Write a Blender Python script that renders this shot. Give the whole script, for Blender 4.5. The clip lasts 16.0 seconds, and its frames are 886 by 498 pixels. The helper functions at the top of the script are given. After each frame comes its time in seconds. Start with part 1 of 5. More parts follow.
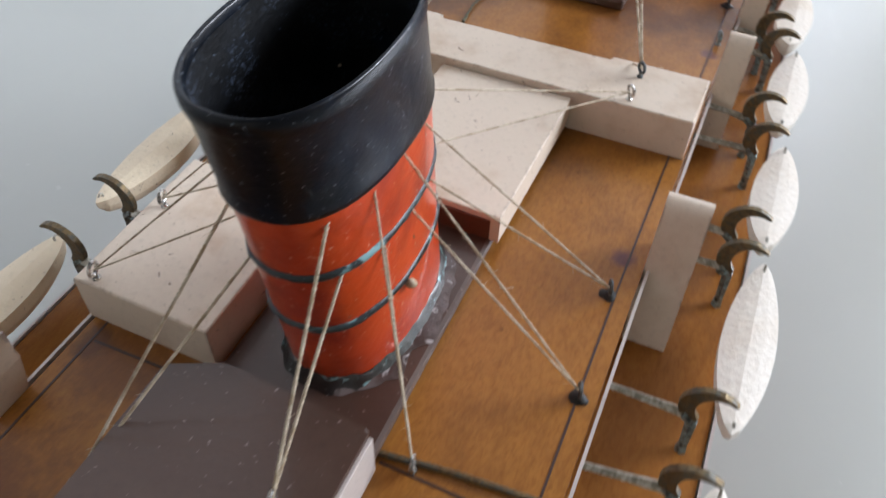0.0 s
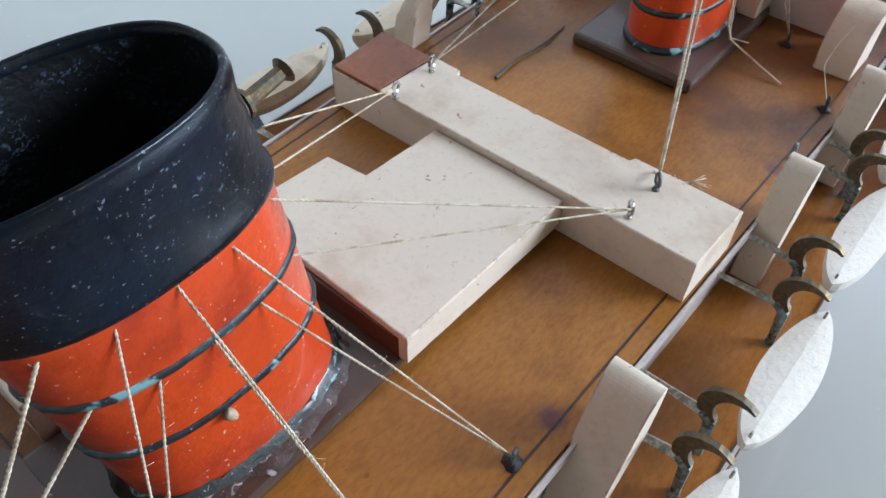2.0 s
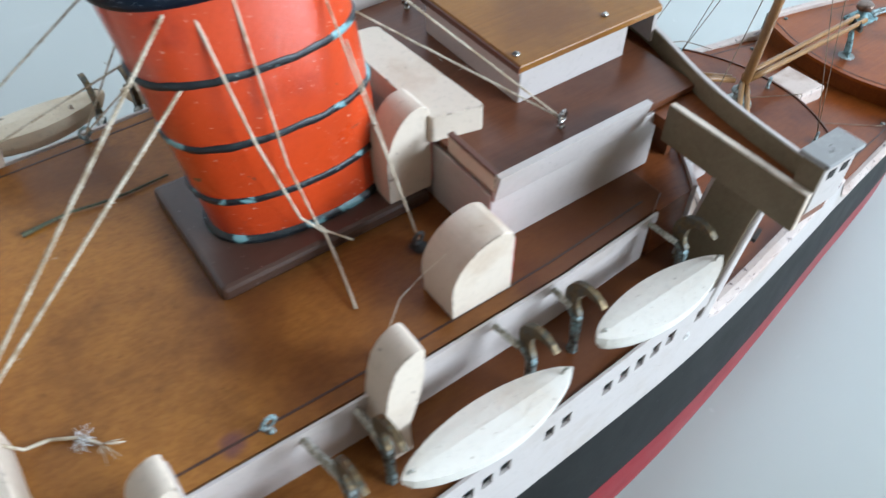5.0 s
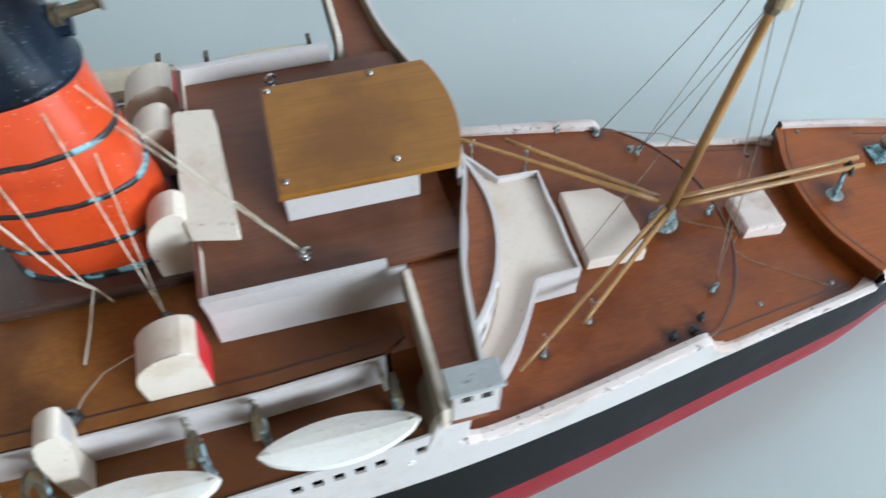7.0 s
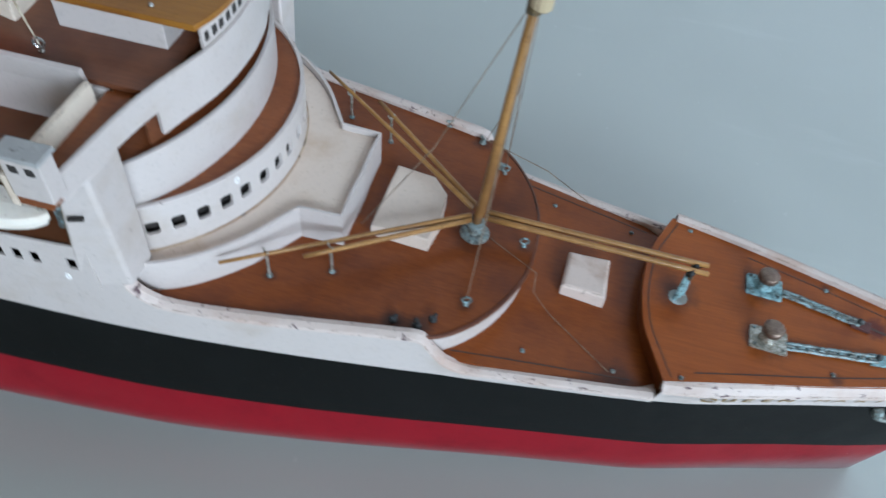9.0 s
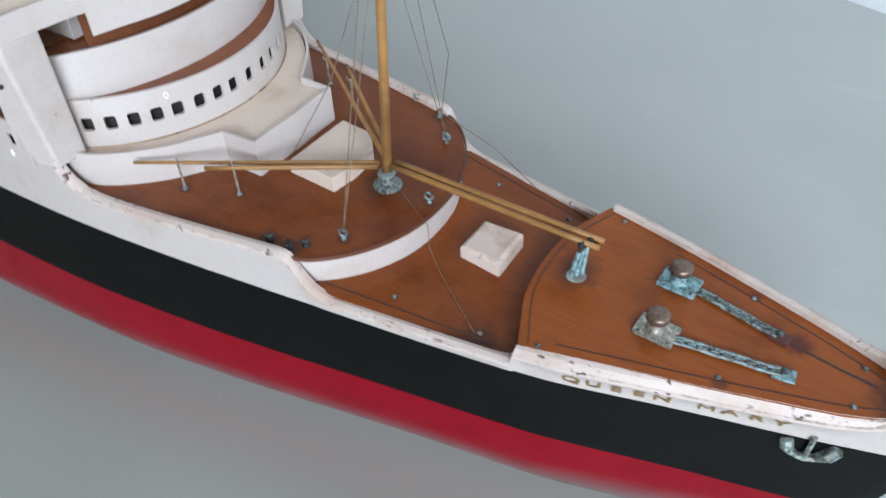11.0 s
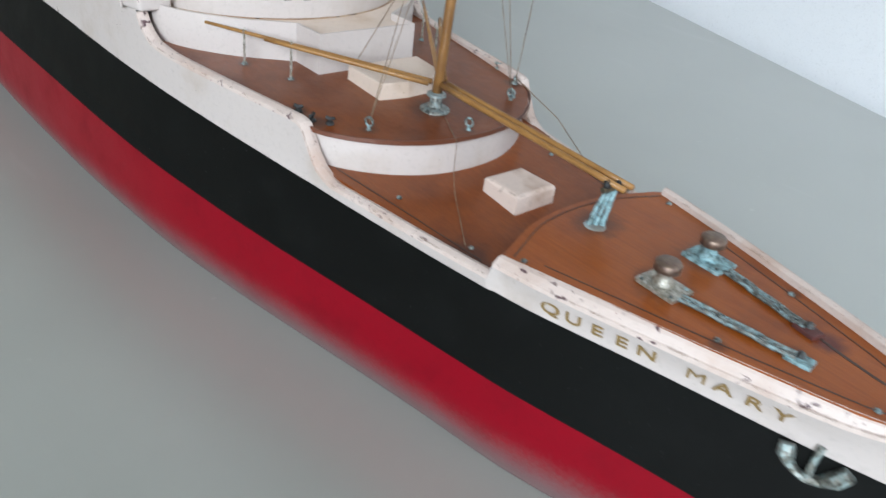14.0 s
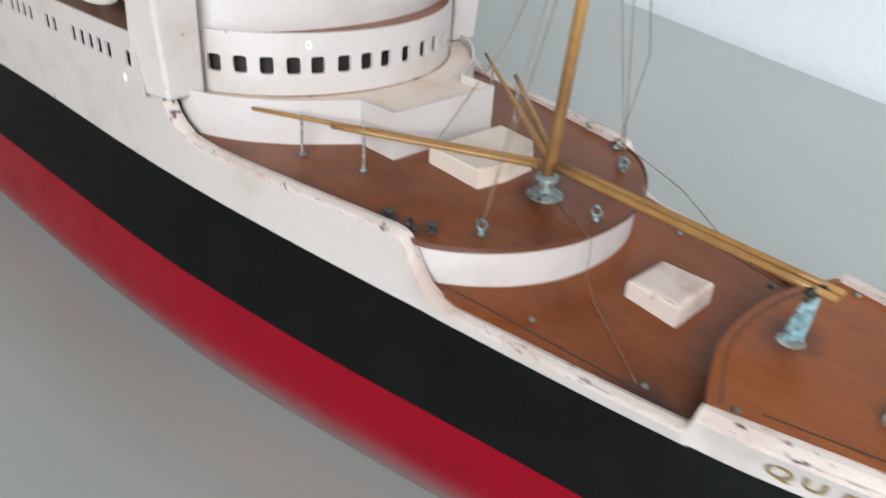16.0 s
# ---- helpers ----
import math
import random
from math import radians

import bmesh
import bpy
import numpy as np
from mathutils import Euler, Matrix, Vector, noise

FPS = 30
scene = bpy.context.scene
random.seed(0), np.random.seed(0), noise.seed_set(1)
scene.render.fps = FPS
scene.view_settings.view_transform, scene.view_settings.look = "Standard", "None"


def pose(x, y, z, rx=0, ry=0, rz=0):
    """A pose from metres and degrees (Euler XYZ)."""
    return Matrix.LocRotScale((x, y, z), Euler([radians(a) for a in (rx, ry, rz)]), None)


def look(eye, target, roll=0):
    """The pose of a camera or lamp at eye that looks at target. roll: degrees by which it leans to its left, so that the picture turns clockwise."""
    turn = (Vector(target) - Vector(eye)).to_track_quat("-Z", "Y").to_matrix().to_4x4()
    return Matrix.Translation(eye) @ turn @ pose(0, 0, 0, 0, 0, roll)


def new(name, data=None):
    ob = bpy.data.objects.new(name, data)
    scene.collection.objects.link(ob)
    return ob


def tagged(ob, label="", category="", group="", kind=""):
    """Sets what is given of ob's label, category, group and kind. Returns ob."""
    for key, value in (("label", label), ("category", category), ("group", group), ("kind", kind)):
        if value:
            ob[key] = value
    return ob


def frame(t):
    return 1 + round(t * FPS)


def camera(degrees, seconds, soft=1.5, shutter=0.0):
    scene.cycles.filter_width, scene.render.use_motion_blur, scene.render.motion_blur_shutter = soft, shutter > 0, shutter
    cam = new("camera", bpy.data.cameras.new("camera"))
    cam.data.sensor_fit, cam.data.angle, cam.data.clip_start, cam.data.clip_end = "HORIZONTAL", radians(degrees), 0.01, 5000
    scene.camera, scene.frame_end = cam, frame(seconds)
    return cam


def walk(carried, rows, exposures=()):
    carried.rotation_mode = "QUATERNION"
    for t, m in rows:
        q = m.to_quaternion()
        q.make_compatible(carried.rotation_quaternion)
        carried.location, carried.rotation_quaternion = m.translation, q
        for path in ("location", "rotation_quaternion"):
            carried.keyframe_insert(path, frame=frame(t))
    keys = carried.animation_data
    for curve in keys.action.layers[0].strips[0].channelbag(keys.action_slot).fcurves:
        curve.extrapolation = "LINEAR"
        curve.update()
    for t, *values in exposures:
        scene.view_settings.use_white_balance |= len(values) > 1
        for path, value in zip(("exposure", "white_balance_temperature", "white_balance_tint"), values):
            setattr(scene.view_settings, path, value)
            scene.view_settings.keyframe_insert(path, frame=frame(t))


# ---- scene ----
cam = camera(59.94, 16.0, soft=1.5, shutter=0.7)
walk(cam, [
    (0.00, pose(-0.1957, -0.0619, 0.1528, 42.71, -1.34, -66.44)),
    (0.50, pose(-0.1760, -0.0736, 0.1510, 43.46, -0.88, -60.84)),
    (1.00, pose(-0.1557, -0.0804, 0.1503, 42.76, -1.42, -56.33)),
    (1.50, pose(-0.1412, -0.0838, 0.1498, 41.92, -1.77, -52.78)),
    (2.00, pose(-0.1298, -0.0881, 0.1494, 41.87, -1.09, -50.11)),
    (2.50, pose(-0.1311, -0.0792, 0.1449, 41.66, -1.99, -48.21)),
    (3.00, pose(-0.1041, -0.0880, 0.1413, 41.71, -0.90, -46.00)),
    (3.50, pose(-0.0469, -0.0959, 0.1436, 41.15, -0.10, -43.75)),
    (4.00, pose(-0.0085, -0.1060, 0.1516, 40.16, -0.84, -40.73)),
    (4.50, pose(0.0252, -0.1334, 0.1505, 42.27, 0.36, -38.57)),
    (5.00, pose(0.0520, -0.1473, 0.1485, 42.25, -0.10, -35.67)),
    (7.30, pose(0.1984, -0.1651, 0.2032, 34.70, 0.03, -13.42)),
    (7.50, pose(0.2152, -0.1658, 0.2000, 34.97, -0.06, -12.46)),
    (8.00, look((0.2610, -0.1810, 0.1940), (0.417, 1.071, -1.358), 4.6)),
    (8.50, pose(0.2950, -0.2076, 0.1839, 40.68, -3.26, 7.27)),
    (9.00, pose(0.3377, -0.2084, 0.1809, 39.69, -4.11, 14.53)),
    (9.50, pose(0.3687, -0.2172, 0.1789, 41.87, -3.59, 17.65)),
    (11.80, pose(0.5192, -0.1852, 0.1132, 50.38, 0.93, 38.75)),
    (12.00, pose(0.5258, -0.1824, 0.1061, 51.35, -0.44, 39.50)),
    (12.50, pose(0.5368, -0.1806, 0.0892, 53.59, -2.32, 44.88)),
    (13.00, pose(0.5549, -0.1681, 0.0783, 53.85, -1.85, 48.44)),
    (13.50, pose(0.5552, -0.1783, 0.0728, 56.24, -3.18, 50.39)),
    (14.00, pose(0.5321, -0.1981, 0.0578, 58.41, -6.52, 49.66)),
    (14.50, pose(0.5175, -0.1795, 0.0604, 56.02, -4.40, 49.91)),
    (15.00, pose(0.4998, -0.1691, 0.0666, 55.28, -2.07, 48.22)),
    (15.50, pose(0.4805, -0.1904, 0.0533, 59.09, -4.72, 46.72)),
    (16.00, pose(0.4491, -0.1898, 0.0546, 59.62, -3.48, 45.43)),
], exposures=((0.0, 0.18, 6350, 14), (2.0, 0.24, 5750, 8), (3.4, 0.12, 5950, 10), (4.5, 0.27, 5750, 6), (7.5, 0.10, 5600, 2), (8.4, -0.26, 5450, 2), (9.0, -0.34, 5550, 4), (9.6, -0.29, 5800, 8), (12.0, -0.14, 6000, 8), (14.0, -0.18, 6200, 8), (15.0, -0.06, 6350, 8), (16.0, -0.10, 6400, 8)))

# ---------------------------------------------------------------- world, window light, exposure
TABLE_Z = -0.1590
ROOM_TURN = -20.3            # the room stands turned against the model's length
world = bpy.data.worlds.new("world")
scene.world = world
world.use_nodes = True
wn = world.node_tree.nodes
sky = wn.new("ShaderNodeTexSky")
sky.sky_type, sky.sun_disc = "NISHITA", False
sky.sun_elevation, sky.sun_rotation = radians(40), radians(160)
world.node_tree.links.new(sky.outputs[0], wn["Background"].inputs[0])
wn["Background"].inputs[1].default_value = 0.08


def room(x, y, z=0.0):
    """A place in the room's own axes, origin below the model."""
    c, s = math.cos(radians(ROOM_TURN)), math.sin(radians(ROOM_TURN))
    return Vector((0.2 + c * x - s * y, s * x + c * y, z))


def window_lamp(name, x, y, z, w, h, watts, facing, colour):
    data = bpy.data.lights.new(name, "AREA")
    data.shape, data.size, data.size_y, data.energy, data.color = "RECTANGLE", w, h, watts, colour
    ob = new(name, data)
    ob.matrix_world = look(room(x, y, z), room(*facing))
    return ob


window_lamp("window_light", 3.15, -2.58, 1.50, 1.86, 1.28, 225, (0.4, 0.2, 0.0), (0.84, 0.92, 1.0))
# second window lamp is added, to lift the forward-facing sides
window_lamp("window_light", 4.18, -1.60, 1.50, 1.36, 1.28, 122, (0.4, 0.1, 0.0), (0.84, 0.92, 1.0))

# ---------------------------------------------------------------- materials


def nodes_of(name):
    m = bpy.data.materials.new(name)
    m.use_nodes = True
    nt = m.node_tree
    return m, nt, nt.nodes["Principled BSDF"]


def coords(nt, stretch=(1, 1, 1), turn=0.0):
    g = nt.nodes.new("ShaderNodeNewGeometry")
    mp = nt.nodes.new("ShaderNodeMapping")
    mp.inputs["Scale"].default_value = stretch
    mp.inputs["Rotation"].default_value = (0, 0, radians(turn))
    nt.links.new(g.outputs["Position"], mp.inputs[0])
    return mp.outputs[0]


def noise_tex(nt, vec, scale, detail=4.0, rough=0.55, distort=0.0):
    n = nt.nodes.new("ShaderNodeTexNoise")
    n.inputs["Scale"].default_value, n.inputs["Detail"].default_value = scale, detail
    n.inputs["Roughness"].default_value, n.inputs["Distortion"].default_value = rough, distort
    nt.links.new(vec, n.inputs["Vector"])
    return n.outputs["Fac"]


def ramp(nt, fac, lo, hi):
    r = nt.nodes.new("ShaderNodeMapRange")
    r.interpolation_type = "SMOOTHSTEP"
    r.inputs["From Min"].default_value, r.inputs["From Max"].default_value = lo, hi
    nt.links.new(fac, r.inputs["Value"])
    return r.outputs["Result"]


def mix(nt, fac, a, b, amount=1.0):
    m = nt.nodes.new("ShaderNodeMix")
    m.data_type = "RGBA"
    if amount != 1.0:
        k = nt.nodes.new("ShaderNodeMath")
        k.operation = "MULTIPLY"
        k.inputs[1].default_value = amount
        nt.links.new(fac, k.inputs[0])
        fac = k.outputs[0]
    nt.links.new(fac, m.inputs["Factor"])
    for v, key in ((a, "A"), (b, "B")):
        sock = [i for i in m.inputs if i.name == key and i.type == "RGBA"][0]
        if isinstance(v, tuple):
            sock.default_value = (*v, 1)
        else:
            nt.links.new(v, sock)
    return [o for o in m.outputs if o.type == "RGBA"][0]


def bump(nt, bs, height, strength, dist):
    b = nt.nodes.new("ShaderNodeBump")
    b.inputs["Strength"].default_value, b.inputs["Distance"].default_value = strength, dist
    nt.links.new(height, b.inputs["Height"])
    nt.links.new(b.outputs[0], bs.inputs["Normal"])


def paint(name, base, stain, chip=None, rough=0.5, stain_at=(0.5, 0.75), chip_at=(0.70, 0.73), speck=None, spec=0.5, bump_s=0.25, chip_scale=260, coat=0.0, speck_at=(0.69, 0.73), speck_amount=0.8, clustered=False, worn_edges=False, feather=None):
    """Hand-brushed paint: soft stains, small specks, chips down to what lies under it."""
    m, nt, bs = nodes_of(name)
    v = coords(nt)
    big = noise_tex(nt, v, 45, 5, 0.6)
    fine = noise_tex(nt, v, 520, 4, 0.6)
    col = mix(nt, ramp(nt, big, *stain_at), base, stain)
    dark = tuple(c * 0.82 for c in base)
    col = mix(nt, ramp(nt, fine, 0.52, 0.72), col, dark, 0.5)
    if speck:
        col = mix(nt, ramp(nt, noise_tex(nt, v, 1300 if clustered else 900, 2, 0.5), *speck_at), col, speck, speck_amount)
    if chip:
        flakes = ramp(nt, noise_tex(nt, v, chip_scale, 3, 0.5, 0.6), *chip_at)
        if clustered:
            # flaking only in patches
            both = nt.nodes.new("ShaderNodeMath")
            both.operation = "MULTIPLY"
            nt.links.new(flakes, both.inputs[0])
            nt.links.new(ramp(nt, noise_tex(nt, v, 70, 3, 0.6), 0.47, 0.60), both.inputs[1])
            flakes = both.outputs[0]
        col = mix(nt, flakes, col, chip)
    if feather:
        # shade under the bilge and the table's reflection, painted as a grainy fade
        high, low, fade_tone = feather
        sep = nt.nodes.new("ShaderNodeSeparateXYZ")
        nt.links.new(v, sep.inputs[0])
        grit = nt.nodes.new("ShaderNodeMath")
        grit.operation = "MULTIPLY_ADD"
        nt.links.new(noise_tex(nt, v, 700, 3, 0.7), grit.inputs[0])
        grit.inputs[1].default_value = 0.016
        nt.links.new(sep.outputs[2], grit.inputs[2])
        wave = nt.nodes.new("ShaderNodeMath")
        wave.operation = "MULTIPLY_ADD"
        nt.links.new(big, wave.inputs[0])
        wave.inputs[1].default_value = 0.006
        nt.links.new(grit.outputs[0], wave.inputs[2])
        col = mix(nt, ramp(nt, wave.outputs[0], high + 0.0110, low + 0.0110), col, fade_tone)
    if worn_edges:
        # nicks along the edges, down to dirty wood
        bev = nt.nodes.new("ShaderNodeBevel")
        bev.samples = 4
        bev.inputs["Radius"].default_value = 0.0011
        flat = nt.nodes.new("ShaderNodeNewGeometry")
        turn = nt.nodes.new("ShaderNodeVectorMath")
        turn.operation = "DOT_PRODUCT"
        nt.links.new(bev.outputs[0], turn.inputs[0])
        nt.links.new(flat.outputs["True Normal"], turn.inputs[1])
        nick = nt.nodes.new("ShaderNodeMath")
        nick.operation = "MULTIPLY"
        nt.links.new(ramp(nt, turn.outputs["Value"], 0.985, 0.90), nick.inputs[0])
        nt.links.new(ramp(nt, noise_tex(nt, v, 210, 4, 0.6), 0.51, 0.60), nick.inputs[1])
        col = mix(nt, nick.outputs[0], col, (0.17, 0.11, 0.075), 0.9)
    nt.links.new(col, bs.inputs["Base Color"])
    r = nt.nodes.new("ShaderNodeMapRange")
    r.inputs["To Min"].default_value, r.inputs["To Max"].default_value = max(rough - 0.1, 0.05), min(rough + 0.15, 1)
    nt.links.new(big, r.inputs["Value"])
    nt.links.new(r.outputs[0], bs.inputs["Roughness"])
    bs.inputs["Specular IOR Level"].default_value = spec
    bs.inputs["Coat Weight"].default_value = coat
    bs.inputs["Coat Roughness"].default_value = 0.08
    bump(nt, bs, fine, bump_s, 0.0003)
    return m


def wood(name, light, mid, dark, rough=0.38, turn=0.0, coat=0.35, stretch=14.0, knots=0.35, fore_tone=None, blots=()):
    """Old varnished wood with fine grain along the model, blotchy varnish and dirt."""
    m, nt, bs = nodes_of(name)
    v = coords(nt, (1.0 / stretch, 1, 1), turn)
    plain = coords(nt)
    grain = noise_tex(nt, v, 900, 6, 0.65, 0.4)
    wide = noise_tex(nt, v, 260, 4, 0.6, 0.5)
    blot = noise_tex(nt, plain, 17, 5, 0.6)
    dirt = noise_tex(nt, plain, 170, 5, 0.7)
    col = mix(nt, ramp(nt, grain, 0.30, 0.75), light, mid, 0.8)
    col = mix(nt, ramp(nt, wide, 0.45, 0.72), col, dark, 0.20)
    col = mix(nt, ramp(nt, blot, 0.46, 0.72), col, dark, 0.75)
    col = mix(nt, ramp(nt, dirt, 0.62, 0.72), col, tuple(c * 0.35 for c in dark), knots)
    if fore_tone:
        # a darker, redder tone over the forward end of the deck, with a cloudy border
        x0, x1, tone = fore_tone
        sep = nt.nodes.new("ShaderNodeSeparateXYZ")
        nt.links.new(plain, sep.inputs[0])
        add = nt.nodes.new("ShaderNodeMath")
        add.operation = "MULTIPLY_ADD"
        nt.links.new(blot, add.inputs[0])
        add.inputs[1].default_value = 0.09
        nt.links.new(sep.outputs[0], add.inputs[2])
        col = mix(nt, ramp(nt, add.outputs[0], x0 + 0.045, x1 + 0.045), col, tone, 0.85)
    for sx, sy, rad, tone, amount in blots:
        # a round blot of another tone with a ragged edge
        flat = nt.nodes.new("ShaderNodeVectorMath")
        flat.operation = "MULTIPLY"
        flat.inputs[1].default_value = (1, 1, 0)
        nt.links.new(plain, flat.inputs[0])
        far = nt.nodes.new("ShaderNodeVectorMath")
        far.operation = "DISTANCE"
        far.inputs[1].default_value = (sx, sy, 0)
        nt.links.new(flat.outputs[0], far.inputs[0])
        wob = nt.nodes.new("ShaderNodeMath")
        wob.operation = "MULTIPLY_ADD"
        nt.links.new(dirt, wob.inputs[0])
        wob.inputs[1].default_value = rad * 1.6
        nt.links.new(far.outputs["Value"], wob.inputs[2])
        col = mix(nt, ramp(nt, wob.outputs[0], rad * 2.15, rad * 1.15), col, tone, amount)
    nt.links.new(col, bs.inputs["Base Color"])
    rr = nt.nodes.new("ShaderNodeMapRange")
    rr.inputs["To Min"].default_value, rr.inputs["To Max"].default_value = rough - 0.1, rough + 0.16
    nt.links.new(dirt, rr.inputs["Value"])
    nt.links.new(rr.outputs[0], bs.inputs["Roughness"])
    bs.inputs["Specular IOR Level"].default_value = 0.16
    bs.inputs["Coat Weight"].default_value, bs.inputs["Coat Roughness"].default_value = coat, 0.24
    bump(nt, bs, dirt, 0.28, 0.0004)
    return m


def metal(name, bright, patina, tarnish, rough=0.45, at=(0.45, 0.6), metallic=0.75):
    """Brass or tinned wire, part tarnished, part overgrown with verdigris."""
    m, nt, bs = nodes_of(name)
    v = coords(nt)
    a = noise_tex(nt, v, 420, 6, 0.7)
    b = noise_tex(nt, v, 750, 4, 0.6)
    col = mix(nt, ramp(nt, b, 0.42, 0.62), bright, tarnish)
    f = ramp(nt, a, *at)
    col = mix(nt, f, col, patina)
    nt.links.new(col, bs.inputs["Base Color"])
    inv = nt.nodes.new("ShaderNodeMapRange")
    inv.inputs["To Min"].default_value, inv.inputs["To Max"].default_value = metallic, 0.05
    nt.links.new(f, inv.inputs["Value"])
    nt.links.new(inv.outputs[0], bs.inputs["Metallic"])
    bs.inputs["Roughness"].default_value = rough
    bump(nt, bs, b, 0.5, 0.0004)
    return m


M_CREAM = paint("cream_paint", (0.665, 0.56, 0.455), (0.52, 0.39, 0.28), (0.27, 0.19, 0.14), 0.55, (0.50, 0.76), (0.70, 0.74), (0.36, 0.28, 0.20), chip_scale=330, speck_at=(0.70, 0.76), speck_amount=0.5, worn_edges=True)
M_WHITE = paint("white_paint", (0.515, 0.453, 0.422), (0.445, 0.372, 0.320), (0.20, 0.15, 0.13), 0.42, (0.50, 0.80), (0.75, 0.765), (0.42, 0.36, 0.32), coat=0.2, chip_scale=300)
M_RIM = paint("worn_rim_paint", (0.575, 0.475, 0.425), (0.48, 0.355, 0.295), (0.075, 0.035, 0.042), 0.5, (0.46, 0.70), (0.60, 0.63), (0.25, 0.10, 0.10), chip_scale=330, clustered=True, speck_at=(0.69, 0.74), worn_edges=True)
M_BLACK = paint("black_hull_paint", (0.0024, 0.0027, 0.0024), (0.005, 0.0054, 0.005), None, 0.5, (0.45, 0.8), speck=(0.05, 0.05, 0.05), speck_at=(0.73, 0.76), spec=0.14, bump_s=0.12)
# red running into a painted fade for the bilge's shade and reflection
M_RED = paint("red_hull_paint", (0.205, 0.0012, 0.0090), (0.160, 0.0010, 0.0075), (0.45, 0.2, 0.2), 0.35, (0.45, 0.8), (0.78, 0.79), spec=0.10, coat=0.06, bump_s=0.06, feather=(-0.1310, -0.1590, (0.17, 0.11, 0.11)))
M_MOUTH = paint("red_mouth_paint", (0.62, 0.025, 0.035), (0.5, 0.02, 0.03), None, 0.4)
M_FUNNEL = paint("orange_red_funnel_paint", (0.56, 0.056, 0.010), (0.30, 0.022, 0.008), (0.10, 0.07, 0.05), 0.3, (0.48, 0.75), (0.72, 0.735), (0.75, 0.45, 0.35), coat=0.45, bump_s=0.5)
M_SOOT = paint("black_funnel_paint", (0.002, 0.0035, 0.0065), (0.004, 0.009, 0.020), (0.15, 0.20, 0.26), 0.34, (0.4, 0.7), (0.63, 0.72), (0.16, 0.18, 0.21), spec=0.14, coat=0.25, bump_s=0.5, chip_scale=700, speck_at=(0.67, 0.74), clustered=True)
# pale patches are dust plus light on the inner wall, put into colour
M_INNER = paint("funnel_inside_paint", (0.0008, 0.001, 0.0016), (0.002, 0.004, 0.008), (0.075, 0.10, 0.15), 0.5, (0.4, 0.7), (0.52, 0.72), (0.10, 0.13, 0.18), bump_s=0.8, chip_scale=1400, clustered=True)
M_BROWN = paint("dark_brown_paint", (0.060, 0.030, 0.020), (0.085, 0.049, 0.034), (0.30, 0.24, 0.20), 0.42, (0.45, 0.75), (0.74, 0.76), (0.26, 0.21, 0.19), coat=0.25, speck_at=(0.70, 0.75))
DARK_BROWN, PLUM = (0.030, 0.013, 0.010), (0.085, 0.030, 0.060)
# plum stains, dark rings at the eyes, and wide darker areas to port
DECK_BLOTS = ((-0.048, -0.0545, 0.0035, PLUM, 0.75), (0.062, -0.0575, 0.0030, PLUM, 0.6), (-0.062, -0.0541, 0.0022, DARK_BROWN, 0.8), (-0.0948, -0.0558, 0.0022, DARK_BROWN, 0.8), (0.099, -0.0578, 0.0028, DARK_BROWN, 0.8), (0.126, -0.0335, 0.0030, DARK_BROWN, 0.8), (0.038, 0.055, 0.0040, DARK_BROWN, 0.7), (-0.128, 0.055, 0.0050, DARK_BROWN, 0.6), (-0.175, 0.055, 0.0280, (0.12, 0.036, 0.012), 0.75), (-0.130, 0.045, 0.0140, (0.12, 0.036, 0.012), 0.6), (0.060, 0.050, 0.0220, (0.13, 0.045, 0.012), 0.6))
# dirt at the crutch, stem and chain end; dark rings round capstans and pins
FOC_BLOTS = ((0.4010, 0.0025, 0.0085, DARK_BROWN, 0.7), (0.5180, 0.0, 0.0110, DARK_BROWN, 0.9), (0.4820, 0.0085, 0.0055, (0.07, 0.012, 0.012), 0.85), (0.4360, 0.0160, 0.0100, DARK_BROWN, 0.55), (0.4372, -0.0108, 0.0100, DARK_BROWN, 0.45), (0.4640, -0.0215, 0.0030, DARK_BROWN, 0.6), (0.4625, 0.0235, 0.0026, DARK_BROWN, 0.6))
# dirt at the cleats; dark rings round the mast foot, eyes and boom rests
FORE_BLOTS = ((0.3133, -0.0008, 0.0095, DARK_BROWN, 0.6), (0.2960, -0.0530, 0.0050, DARK_BROWN, 0.75), (0.3060, -0.0520, 0.0050, DARK_BROWN, 0.75), (0.3199, -0.0372, 0.0035, DARK_BROWN, 0.6), (0.3063, 0.0533, 0.0050, DARK_BROWN, 0.7), (0.3360, -0.0017, 0.0030, DARK_BROWN, 0.5), (0.3820, -0.0390, 0.0070, DARK_BROWN, 0.6), (0.2455, -0.048, 0.0028, DARK_BROWN, 0.6), (0.267, -0.0386, 0.0028, DARK_BROWN, 0.6))
M_DECK = wood("varnished_deck_wood", (0.36, 0.150, 0.027), (0.245, 0.091, 0.016), (0.110, 0.036, 0.010), turn=12, stretch=2.5, coat=0.25, fore_tone=(0.025, 0.175, (0.085, 0.026, 0.011)), blots=DECK_BLOTS)
M_DECK2 = wood("brown_deck_wood", (0.21, 0.064, 0.018), (0.15, 0.040, 0.011), (0.08, 0.020, 0.007), 0.36, knots=0.25, stretch=3.5)
M_PROM = wood("golden_promenade_wood", (0.34, 0.135, 0.026), (0.24, 0.080, 0.014), (0.10, 0.030, 0.007), 0.36, knots=0.25, stretch=2.5, coat=0.12, fore_tone=(0.05, 0.12, (0.085, 0.026, 0.011)))
M_PATCH = wood("bare_orange_wood", (0.28, 0.085, 0.024), (0.21, 0.058, 0.016), (0.13, 0.030, 0.010), 0.25, stretch=4)
